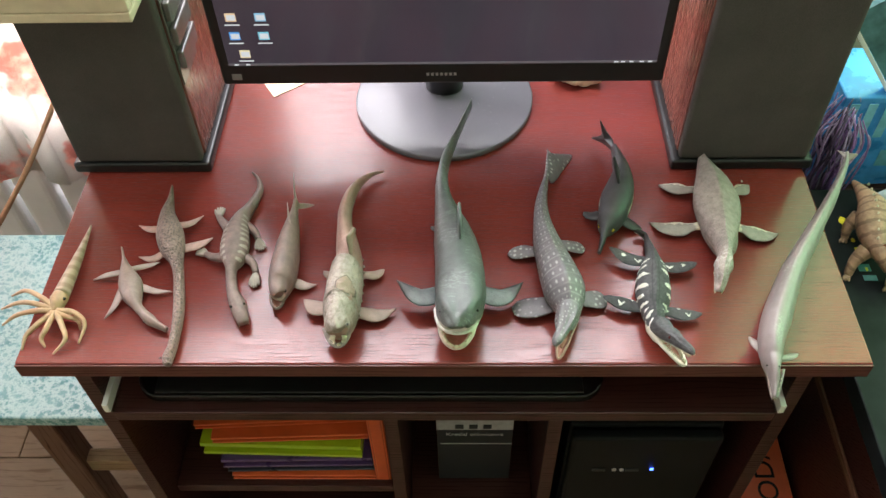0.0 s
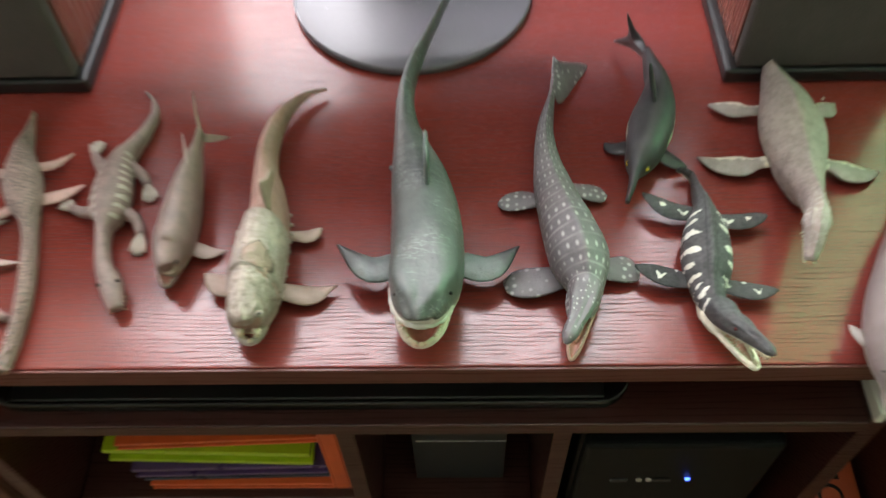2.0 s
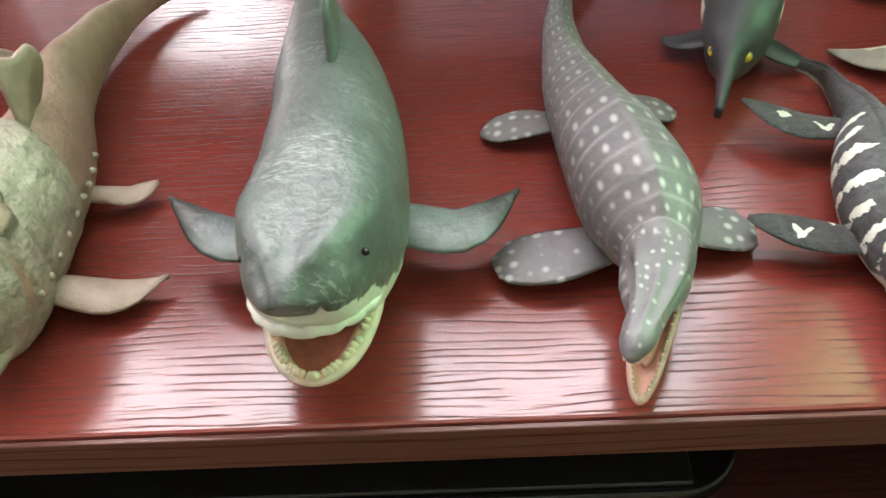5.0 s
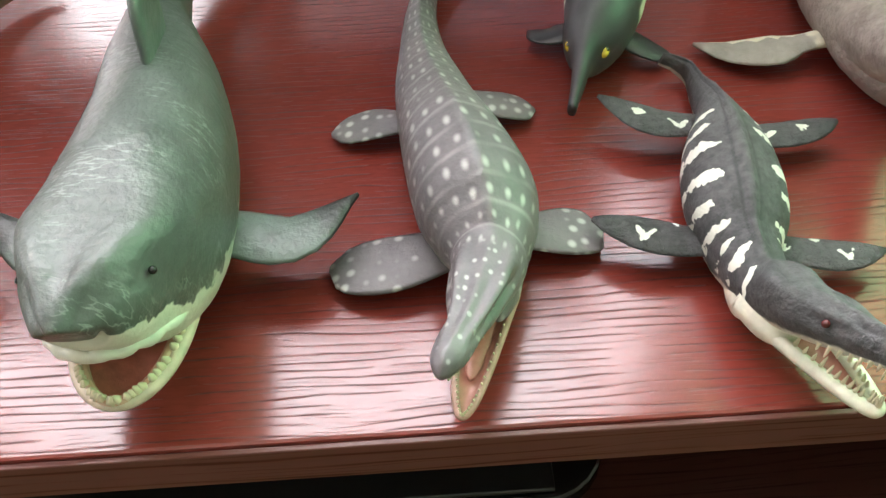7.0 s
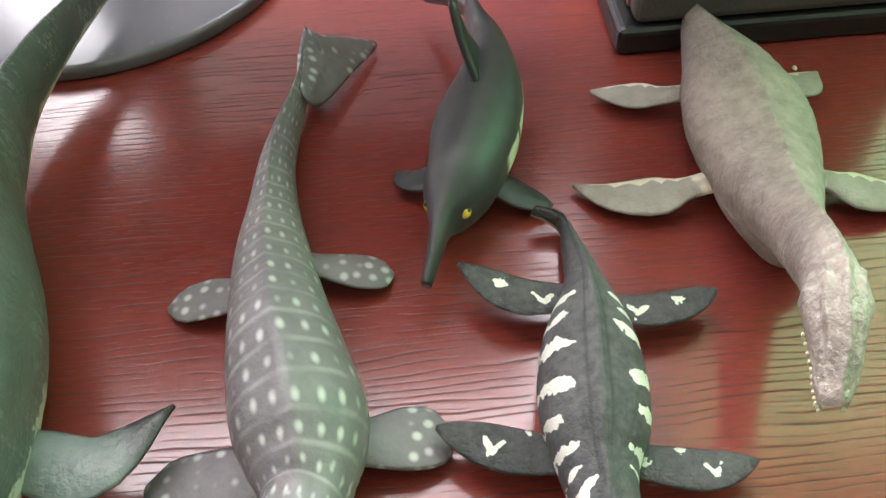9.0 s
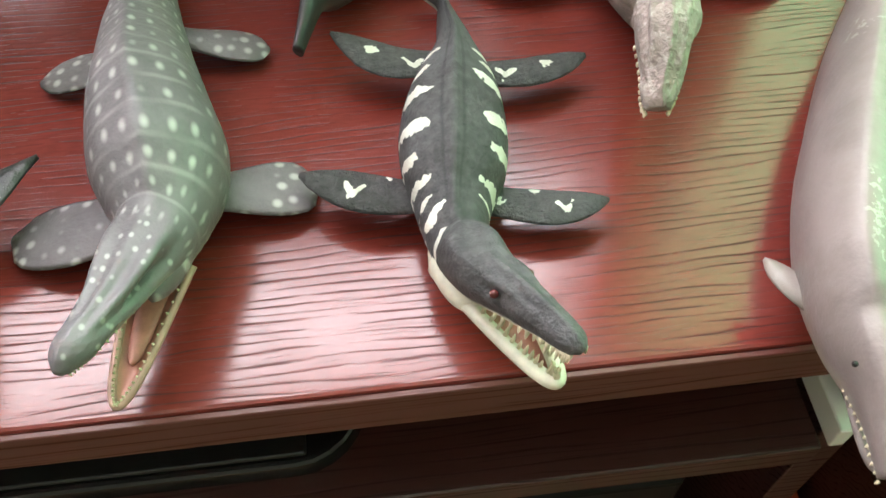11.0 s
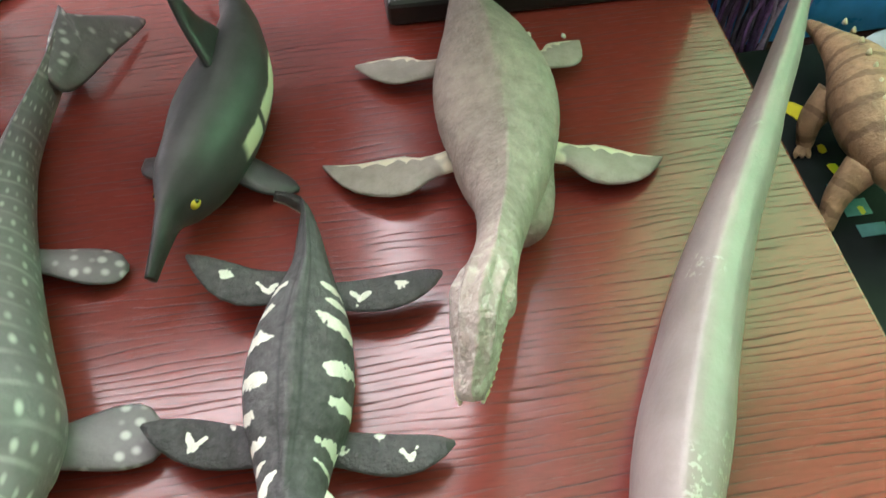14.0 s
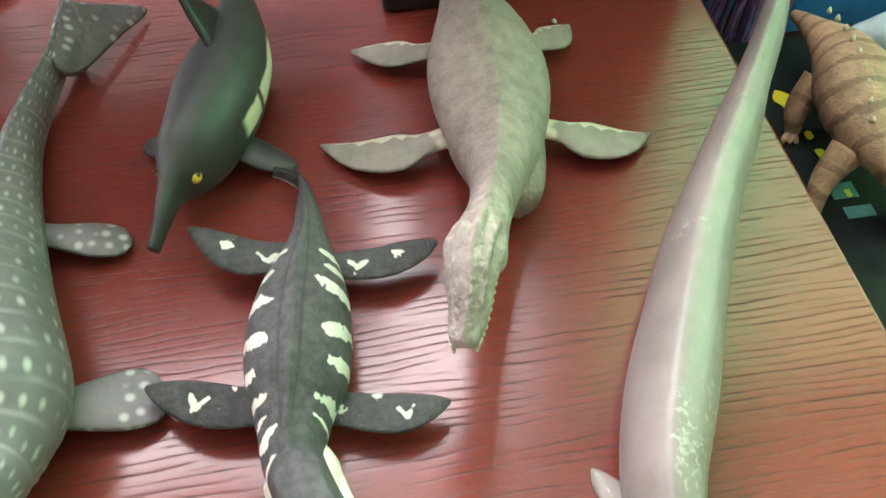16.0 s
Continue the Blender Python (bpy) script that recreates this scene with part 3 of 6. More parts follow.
            inward = (mids[i] - rim[i])
            inward = inward.normalized() if inward.length > 0.5 else Vector((0, 0, 0))
            self.tooth(p + inward * (thick * 0.4), up + inward * 0.25, ln * (0.8 + 0.4 * random.random()), r)
        return rim

    def done(self, name, at, materials, label, category, turn=0.0):
        root = thing(name, (at[0], at[1], TOP), label, category, "toy sea animals on the desk")
        root.rotation_euler = (0, 0, radians(turn))
        for d in self.parts:
            me = bpy.data.meshes.new(d["name"])
            me.from_pydata(d["v"], [], d["f"])
            used = sorted(set(d["m"]))
            for k in used:
                me.materials.append(materials[k])
            me.polygons.foreach_set("material_index", [used.index(k) for k in d["m"]])
            me.polygons.foreach_set("use_smooth", [True] * len(d["f"]))
            lay = me.uv_layers.new(name="UVMap")
            lay.data.foreach_set("uv", [c for face in d["u"] for uv in face for c in uv])
            me.validate()
            me.update()
            ob = new(d["name"], me)
            d["ob"] = ob
            ob.parent = d["under"]["ob"] if d["under"] else root
            if d["label"]:
                tagged(ob, d["label"])
        return root


def skin(name, back, belly, rough=0.42, edge=(-0.45, 0.05), mottle=0.25, scale=150.0, relief=0.5, scales=0.0, extra=None, gloss_var=0.1):
    """Painted rubber: back and belly colours by height on the body, mottling, wrinkles and, where asked, scales."""
    n = Nodes(name, rough)
    u, v = n.uv()
    p = n.obj()
    high = n.math("SINE", n.math("MULTIPLY", v, 2 * math.pi))
    wob = n.math("MULTIPLY", n.math("SUBTRACT", n.noise(p, 70, 3), 0.5), 0.9)
    f = n.ramp(n.math("ADD", high, wob), edge[0], edge[1])
    mot = n.noise(p, scale, 5, 0.6)
    broad = n.noise(p, 22, 3)
    k = n.ramp(n.math("ADD", n.math("MULTIPLY", mot, 0.55), n.math("MULTIPLY", broad, 0.45)), 0.32, 0.68)
    top = n.mix(k, scaled(back, 1 - mottle), scaled(back, 1 + mottle))
    low = n.mix(k, scaled(belly, 1 - mottle * 0.6), scaled(belly, 1 + mottle * 0.4))
    col = n.mix(f, low, top)
    if extra:
        col = extra(n, u, v, high, p, col)
    n.colour(col)
    n.rough(n.math("ADD", rough - gloss_var / 2, n.math("MULTIPLY", mot, gloss_var)))
    height = n.math("ADD", n.noise(p, scale * 3, 4, 0.6), n.math("MULTIPLY", n.noise(n.obj((1, 0.35, 1)), scale * 1.1, 3), 0.8))
    if scales:
        height = n.math("ADD", height, n.math("MULTIPLY", n.voronoi(p, scales), 1.4))
    n.bump(height, relief, 0.0014)
    return n.m


TEETH = plain("ivory_teeth", (0.60, 0.53, 0.38), 0.35, grain=200, spread=0.15, relief=0.0)
MOUTH_PINK = plain("pink_mouth_paint", (0.46, 0.20, 0.16), 0.35, grain=220, spread=0.2, relief=0.2)
MOUTH_RED = plain("red_mouth_paint", (0.42, 0.14, 0.10), 0.35, grain=220, spread=0.25, relief=0.3)
EYE_BLACK = plain("glossy_black_eye", (0.01, 0.01, 0.01), 0.08, relief=0.0)
EYE_YELLOW = plain("yellow_eye_paint", (0.62, 0.45, 0.05), 0.2, relief=0.0)
EYE_RED = plain("dark_red_eye_paint", (0.10, 0.02, 0.02), 0.2, relief=0.0)

# ---- forms of the toys: millimetres from each one's place on the desk ----
CONE_AT = (-0.423, 0.134)
CONE = [(-1, 57, 5, 1, 1), (0, 32, 7, 3, 4), (0, -2, 9, 6, 8), (0, -34, 12, 8, 11), (0, -53, 14, 9, 12)]

SMALLPLE_AT = (-0.338, 0.082)
SMALLPLE = [(-35, 67, 14, 1, 1), (-28, 50, 14, 2, 4), (-21, 33, 13, 7, 9), (-12, 14, 13, 13, 12), (-5, -3, 12, 11, 11), (2, -15, 12, 6, 9), (11, -25, 11, 5, 7), (20, -33, 10, 6, 8), (29, -39, 9, 4, 6), (41, -45, 7, 3, 4)]
SMALLPLE_FINS = {
    'bl': [(-30, 33, 9, 3), (-45, 30, 8, 3), (-61, 27, 3, 1)],
    'br': [(-11, 39, 10, 3), (0, 43, 9, 3), (11, 52, 4, 1)],
    'fl': [(-21, 6, 9, 4), (-25, -13, 7, 3), (-34, -27, 2, 1)],
    'fr': [(-1, 12, 9, 4), (17, 7, 8, 3), (34, 10, 3, 1)],
}

LONGNECK_AT = (-0.305, 0.109)
LONGNECK = [(-34, 147, 5, 1, 3), (-29, 119, 8, 4, 7), (-26, 93, 11, 9, 11), (-16, 61, 14, 16, 14), (-7, 37, 13, 14, 13), (0, 21, 11, 8, 11), (7, 0, 11, 6, 9), (13, -26, 11, 6, 9), (18, -52, 11, 6, 9), (20, -76, 10, 5, 9), (20, -96, 9, 5, 8), (18, -109, 8, 6, 7), (19, -117, 7, 4, 5)]
LONGNECK_FINS = {
    'bl': [(-29, 74, 8, 4), (-43, 73, 8, 4), (-61, 83, 3, 1)],
    'br': [(-11, 79, 8, 4), (3, 81, 9, 4), (15, 98, 4, 1)],
    'fl': [(-18, 36, 8, 4), (-31, 28, 7, 4), (-50, 34, 3, 1)],
    'fr': [(1, 42, 8, 5), (19, 47, 9, 5), (33, 62, 4, 2)],
}

NOTHO_AT = (-0.232, 0.155)
NOTHO = [(-10, 127, 3, 1, 2), (-1, 115, 4, 2, 3), (5, 96, 6, 4, 5), (3, 75, 8, 5, 7), (-3, 54, 10, 7, 9), (-8, 36, 13, 10, 12), (-9, 14, 15, 15, 14), (-7, -9, 16, 17, 15), (-6, -25, 15, 14, 14), (-6, -39, 15, 7, 10), (-2, -60, 16, 6, 9), (3, -77, 15, 7, 10), (9, -88, 13, 9, 10), (15, -102, 12, 8, 8), (19, -112, 10, 6, 5)]

FISH_AT = (-0.175, 0.129)
FISH = [(1, 80, 24, 3, 9), (1, 64, 24, 4, 10), (1, 43, 23, 8, 17), (0, 19, 22, 12, 21), (0, -9, 22, 15, 22), (-1, -32, 22, 15, 22), (-2, -46, 23, 12, 19), (-1, -57, 27, 8, 10), (0, -60, 27, 4, 5)]
FISH_FINS = {
    'fr': [(10, -29, 9, 5), (22, -32, 7, 5), (35, -27, 2, 1)],
    'fl': [(-15, -32, 9, 3), (-18, -27, 7, 2), (-21, -20, 4, 1)],
}

DUNK_AT = (-0.102, 0.134)
DUNK = [(28, 144, 8, 1, 1.5), (13, 136, 10, 2, 4), (-1, 117, 13, 4, 8), (-9, 90, 17, 6, 14), (-12, 61, 20, 8, 17), (-9, 31, 25, 9, 23), (-3, 1, 28, 13, 28), (1, -24, 30, 15, 29), (0, -44, 32, 17, 31), (-1, -70, 33, 18, 32), (-2, -92, 34, 18, 32), (-3, -106, 38, 14, 25), (-3, -118.5, 42, 11, 14.5), (-2, -123, 41, 4, 5)]
DUNK_FINS = {
    'fl': [(-20, -73, 12, 6), (-35, -70, 10, 8), (-48, -62, 14, 3)],
    'fr': [(15, -78, 12, 6), (35, -79, 8, 7), (54, -70, 8, 1)],
    'bl': [(-16, -26, 10, 4), (-24, -24, 9, 4), (-31, -17, 8, 3)],
    'br': [(18, -24, 10, 4), (28, -23, 8, 5), (38, -15, 8, 3)],
}

MEG_AT = (0.018, 0.161)
MEG = [(20, 220, 30, 1, 8), (10, 189, 30, 2, 9), (-1, 154, 30, 3, 11), (-10, 126, 29, 5, 14), (-16, 97, 28, 6, 17), (-17, 69, 27, 8, 20), (-14, 37, 29, 11, 24), (-8, 5, 32, 17, 29), (-2, -25, 35, 23, 33), (3, -57, 37, 26, 36), (5, -91, 42, 27, 38), (5, -115, 50, 26, 35), (3, -135, 59, 24, 26), (2, -151, 65, 18.5, 17), (1, -160, 67, 11.5, 9.5), (1, -163, 66, 7, 5)]
MEG_FINS = {
    'fl': [(-20, -88, 22, 9), (-40, -93, 24, 9), (-65, -73, 28, 2)],
    'fr': [(30, -88, 22, 9), (51, -92, 22, 9), (74, -72, 22, 2)],
    'sl': [(-21, 15, 14, 4), (-26, 17, 12, 3), (-30, 21, 10, 2)],
}

MOSA_AT = (0.128, 0.11)
MOSA = [(4, 170, 14, 2, 10), (1, 148, 14, 3, 10), (-5, 121, 13, 6, 11), (-8, 99, 13, 8, 12), (-8, 72, 14, 11, 13), (-6, 43, 18, 15, 18), (-2, 15, 22, 18, 22), (3, -12, 26, 21, 26), (8, -35, 27, 22.5, 25.5), (10, -50, 27, 19, 21), (10, -64, 29, 13.5, 15), (6.5, -79, 36, 11.5, 8.5), (1.5, -93, 38, 8.2, 6.6), (-4, -105, 40, 6.2, 5.8), (-7, -111, 41, 5, 5), (-8.5, -115, 40.5, 2.8, 3.2), (-9, -116.5, 40, 1, 1.2)]
MOSA_FINS = {
    'bl': [(-15, 34, 9, 5), (-32, 35, 8, 8), (-50, 34, 4, 6)],
    'br': [(12, 45, 10, 5), (27, 42, 8, 7), (40, 42, 4, 6)],
    'fl': [(-3, -42, 11, 8), (-27, -46, 9, 11), (-48, -42, 4, 9)],
    'fr': [(26, -36, 11, 7), (43, -34, 8, 10), (57, -31, 4, 9)],
}

ICHTH_AT = (0.202, 0.206)
ICHTH = [(12, 85, 33, 3, 9), (14, 68, 31, 6, 14), (17, 50, 28, 10, 19), (14, 27, 25, 16, 23), (6, 3, 24, 19, 24), (-1, -19, 24, 16, 22), (-8, -34, 24, 12, 18), (-13, -47, 24, 5, 10), (-17, -60, 21, 3, 6), (-21, -71, 17, 2, 4)]
ICHTH_FINS = {
    'fl': [(-10, -8, 12, 6), (-22, -6, 9, 6), (-30, 3, 5, 4)],
    'fr': [(12, -14, 12, 6), (23, -20, 8, 6), (36, -24, 4, 4)],
}

LIO_AT = (0.239, 0.075)
LIO = [(-11, 99, 11, 1, 3), (-4, 97, 9, 2, 4), (1, 92, 7, 2, 6), (2, 75, 9, 5, 8), (2, 55, 13, 8, 12), (-1, 31, 16, 16, 17), (-4, 11, 17, 19, 19), (-6, -7, 16, 18, 18), (-8, -22, 16, 13, 15), (-8, -39, 21, 10, 12), (-3, -55, 28, 9.4, 10), (4, -68, 34, 7.4, 8.5), (10, -80, 40, 5.2, 6.5), (14.5, -89, 44, 4.2, 5), (16.2, -92.5, 44.5, 2.9, 3.4), (17, -94, 44, 1, 1.2)]
LIO_FINS = {
    'bl': [(-5, 52, 12, 6), (-25, 54, 14, 8), (-45, 70, 16, 4)],
    'br': [(11, 45, 11, 6), (31, 43, 12, 7), (52, 49, 12, 5)],
    'fl': [(-17, -13, 12, 6), (-37, -9, 13, 8), (-59, 1, 14, 5)],
    'fr': [(8, -17, 11, 6), (27, -22, 11, 7), (46, -20, 10, 4)],
}

KRONO_AT = (0.31, 0.139)
KRONO = [(16, 151, 14, 5, 10), (17, 129, 16, 12, 14), (19, 104, 18, 21, 17), (18, 75, 20, 27, 19), (16, 51, 20, 26, 19), (13, 24, 24, 19.5, 18), (6, -8, 38, 11, 13), (-3, -39, 58, 7.6, 12), (-9, -57, 69, 7.8, 11), (-14, -69, 75, 8.8, 10), (-17, -77, 75, 8.2, 10), (-19, -86, 71, 6.4, 7.5), (-21.5, -93, 68, 5.0, 5.5), (-22, -96, 66, 3.6, 4)]
KRONO_FINS = {
    'bl': [(4, 102, 11, 4), (-10, 102, 10, 5), (-22, 106, 8, 8), (-41, 116, 4, 4)],
    'br': [(40, 97, 11, 4), (48, 98, 11, 5), (57, 102, 10, 8), (67, 110, 9, 4)],
    'fl': [(-4, 42, 12, 5), (-16, 40, 11, 5), (-28, 39, 9, 9), (-46, 44, 6, 7), (-61, 54, 4, 2.5)],
    'fr': [(34, 41, 12, 5), (45, 37, 11, 5), (56, 32, 9, 9), (72, 31, 6, 7), (86, 35, 4, 2.5)],
}

BASIL_AT = (0.399, 0.1)
BASIL = [(95, 174, 38, 2, 5), (87, 153, 32, 4, 9), (76, 133, 25, 5, 12), (60, 107, 21, 7, 15), (42, 80, 20, 8, 18), (23, 51, 22, 10, 21), (4, 23, 24, 11, 23), (-14, -6, 24, 13, 24), (-30, -36, 25, 14, 25), (-43, -63, 25, 15, 25), (-54, -89, 25, 13, 23), (-59, -111, 25, 10, 18), (-61, -127, 25, 6, 14), (-62, -140, 22, 4, 8), (-64, -153, 18, 2, 5)]
BASIL_FINS = {
    'fl': [(-64, -99, 18, 4), (-69, -91, 19, 5), (-74, -81, 19, 3)],
    'fr': [(-46, -107, 18, 4), (-36, -104, 16, 4), (-25, -98, 12, 3)],
}

MOSA_FLUKE = [(4, 188, 26), (11, 182, 24), (38, 199, 4), (26, 172, 7), (10, 144, 10), (3, 141, 20), (1, 160, 24)]
MOSA_JAW = [(10, -70, 21), (-3, -114, 13)]
MOSA_EYE = [(14.4, -81, 33), (-2.8, -85, 33)]
ICHTH_FLUKE = [(-5, 113, 56), (3, 106, 44), (11, 95, 38), (12, 78, 36), (11, 90, 24), (4, 109, 18), (-9, 129, 10), (0, 114, 30)]
ICHTH_DORSAL = [(8, 8, 44), (11, 36, 42), (4, 26, 62), (-2, 20, 82), (1, 14, 66)]
ICHTH_EYE = [(-17, -37, 25), (-3, -42, 25)]
MEG_DORSAL = [(5, -54, 70), (4, -22, 62), (4, -18, 96), (5, -44, 96)]
MEG_JAW = [(2, -126, 29), (0, -160, 26)]
MEG_EYE = [(-15.2, -145, 70), (22.5, -145, 71)]
DUNK_DORSAL = [(7, -40, 54), (4, -18, 53), (10, -10, 70), (10, -14, 81), (7, -22, 81), (4, -31, 83)]
DUNK_JAW = [(-6, -103, 20), (-4, -123, 15)]
DUNK_EYE = [(-11, -118, 48), (9, -119, 48)]
FISH_UPPER = [(2, 93, 62), (1, 87, 40), (4, 76, 28), (0, 80, 20), (0, 85, 42)]
FISH_LOWER = [(1, 80, 24), (10, 87, 16), (19, 94, 5), (9, 82, 12), (2, 79, 16)]
FISH_DORSAL = [(-1, 52, 56), (0, 44, 44), (3, 31, 40), (0, 35, 40)]
FISH_JAW = [(-5, -47, 12), (-5, -65, 9)]
FISH_EYE = [(-8, -55, 28), (6, -55, 28)]
LIO_JAW = [(-5, -46, 16), (14, -88, 16)]
LIO_EYE = [(-2.4, -70, 38.6), (8.6, -64.5, 38.6)]
KRONO_EYE = [(-21, -73, 78), (-10, -73, 78)]
BASIL_FLUKE = [(82, 179, 40), (87, 171, 38), (93, 162, 36), (105, 168, 42), (93, 171, 42)]
BASIL_JAW = [(-53, -116, 14), (-60, -147, 8)]
BASIL_EYE = [(-71, -128, 38), (-59, -129, 38)]
CONE_A1 = [(-2, -73, 14), (-17, -63, 20), (-41, -50, 16), (-61, -50, 6)]
CONE_A2 = [(-3, -74, 14), (-26, -69, 18), (-47, -64, 12), (-68, -67, 4)]
CONE_A3 = [(-3, -76, 14), (-23, -78, 16), (-45, -80, 10), (-60, -88, 3)]
CONE_A4 = [(-2, -78, 14), (-15, -95, 14), (-26, -106, 8), (-28, -120, 2)]
CONE_A5 = [(-1, -78, 14), (-3, -100, 14), (-8, -109, 8), (-3, -117, 3)]
CONE_A6 = [(1, -78, 14), (14, -98, 14), (19, -111, 9), (8, -126, 3)]
CONE_A7 = [(2, -76, 14), (22, -80, 16), (35, -91, 10), (32, -112, 3)]
CONE_A8 = [(4, -80, 14), (18, -84, 12), (25, -85, 7), (29, -94, 3)]
CONE_HEAD = [(0, -55, 14), (-3, -73, 13)]
NOTHO_BL = [(-20, 22, 14), (-30, 35, 12), (-37, 46, 9), (-40, 66, 4)]
NOTHO_BR = [(-3, 29, 13), (10, 21, 11), (16, 11, 8), (21, -3, 3)]
NOTHO_FL = [(-15, -21, 13), (-31, -19, 11), (-42, -12, 8), (-54, -3, 4)]
NOTHO_FR = [(1, -18, 13), (15, -27, 11), (21, -40, 8), (20, -58, 3)]


def hump(x, at, wide):
    return math.exp(-((x - at) / wide) ** 2)


def crease(x, at, wide):
    """A sharp-topped ridge."""
    return max(0.0, 1 - abs(x - at) / wide)


def shark_form(f, ca, sa):
    """A flat-topped wedge of a snout: ridges run from the brows and meet at the nose; folds behind the head."""
    top = max(0.0, sa)
    head = min(1.0, max(0.0, (f - 0.70) / 0.08))
    brow = min(0.9, max(0.0, (0.97 - f) * 5.0))
    fold = 0.3 * math.sin(f * 300 + 3 * ca) * hump(f, 0.62, 0.12) * top
    return head * (4.6 * crease(abs(ca), brow, 0.36) * top - 2.6 * hump(ca, 0, 0.34) * top * hump(f, 0.80, 0.06) - 1.2 * hump(abs(ca), 0.97, 0.12) * hump(f, 0.84, 0.05)) - 0.6 * hump(f, 0.742, 0.006) * (sa > 0.1) + fold + 0.8 * crease(ca, 0, 0.25) * top * (f < 0.7)


def mosasaur_form(f, ca, sa):
    """Neck folds, a flat skull with sharp brows over sunken eye sockets, and a keel along the back."""
    f *= 16 / 15
    top = max(0.0, sa)
    head = min(1.0, max(0.0, (f - 0.675) / 0.02))
    folds = sum(-0.7 * hump(f, at, 0.005) for at in (0.618, 0.634, 0.650, 0.664)) * (0.35 + 0.65 * min(1.0, abs(ca) + 0.2))
    skull = 2.6 * crease(abs(ca), 0.66, 0.26) * top * hump(f, 0.76, 0.075) - 6.5 * hump(abs(ca), 0.93, 0.16) * hump(sa, 0.2, 0.4) * hump(f, 0.768, 0.04) - 1.3 * hump(abs(ca), 0.85, 0.16) * hump(f, 0.835, 0.03) - 0.7 * hump(abs(ca), 0.3, 0.16) * top * hump(f, 0.80, 0.08)
    return folds + head * skull + 1.2 * crease(ca, 0, 0.2) * top * (f < 0.66)


def liopleurodon_form(f, ca, sa):
    """Folds each side of the spine; a flat skull with swollen temples, brows and nostril dents."""
    f *= 15 / 14
    top = max(0.0, sa)
    spine = (0.8 * crease(ca, 0, 0.13) - 0.7 * hump(abs(ca), 0.2, 0.07) - 0.4 * hump(abs(ca), 0.42, 0.05)) * top * (f < 0.63)
    skull = 3.0 * hump(abs(ca), 0.6, 0.3) * top * hump(f, 0.705, 0.035) - 0.9 * hump(ca, 0, 0.2) * top * hump(f, 0.70, 0.03) + 1.8 * hump(abs(ca), 0.60, 0.14) * top * hump(f, 0.79, 0.03) - 1.6 * hump(abs(ca), 0.86, 0.12) * top * hump(f, 0.79, 0.03) - 1.5 * hump(abs(ca), 0.5, 0.12) * top * hump(f, 0.845, 0.015) + 0.5 * hump(ca, 0, 0.2) * top * hump(f, 0.86, 0.06)
    return spine + skull - 2.2 * hump(f, 0.652, 0.014) * top


def pliosaur_form(f, ca, sa):
    """A beaded seam down the back, a wrinkled neck and a bony skull with side ridges."""
    top = max(0.0, sa)
    head = min(1.0, max(0.0, (f - 0.645) / 0.02))
    seam = 0.7 * crease(ca, 0, 0.12) * top * (1 + 0.7 * math.sin(f * 500)) * (f < 0.64)
    neck = 0.35 * math.sin(f * 360 + 2.5 * abs(ca)) * hump(f, 0.55, 0.07) * top
    skull = 1.5 * crease(abs(ca), 0.55, 0.2) * top * (f < 0.86) - 1.2 * hump(abs(ca), 0.80, 0.12) * hump(f, 0.75, 0.06) + 1.2 * hump(abs(ca), 0.95, 0.15) * hump(f, 0.70, 0.03) + 1.0 * hump(f, 0.665, 0.012) * top - 1.0 * hump(abs(ca), 0.28, 0.14) * top * hump(f, 0.69, 0.018) + 0.6 * hump(ca, 0, 0.12) * top
    return seam + neck + head * skull


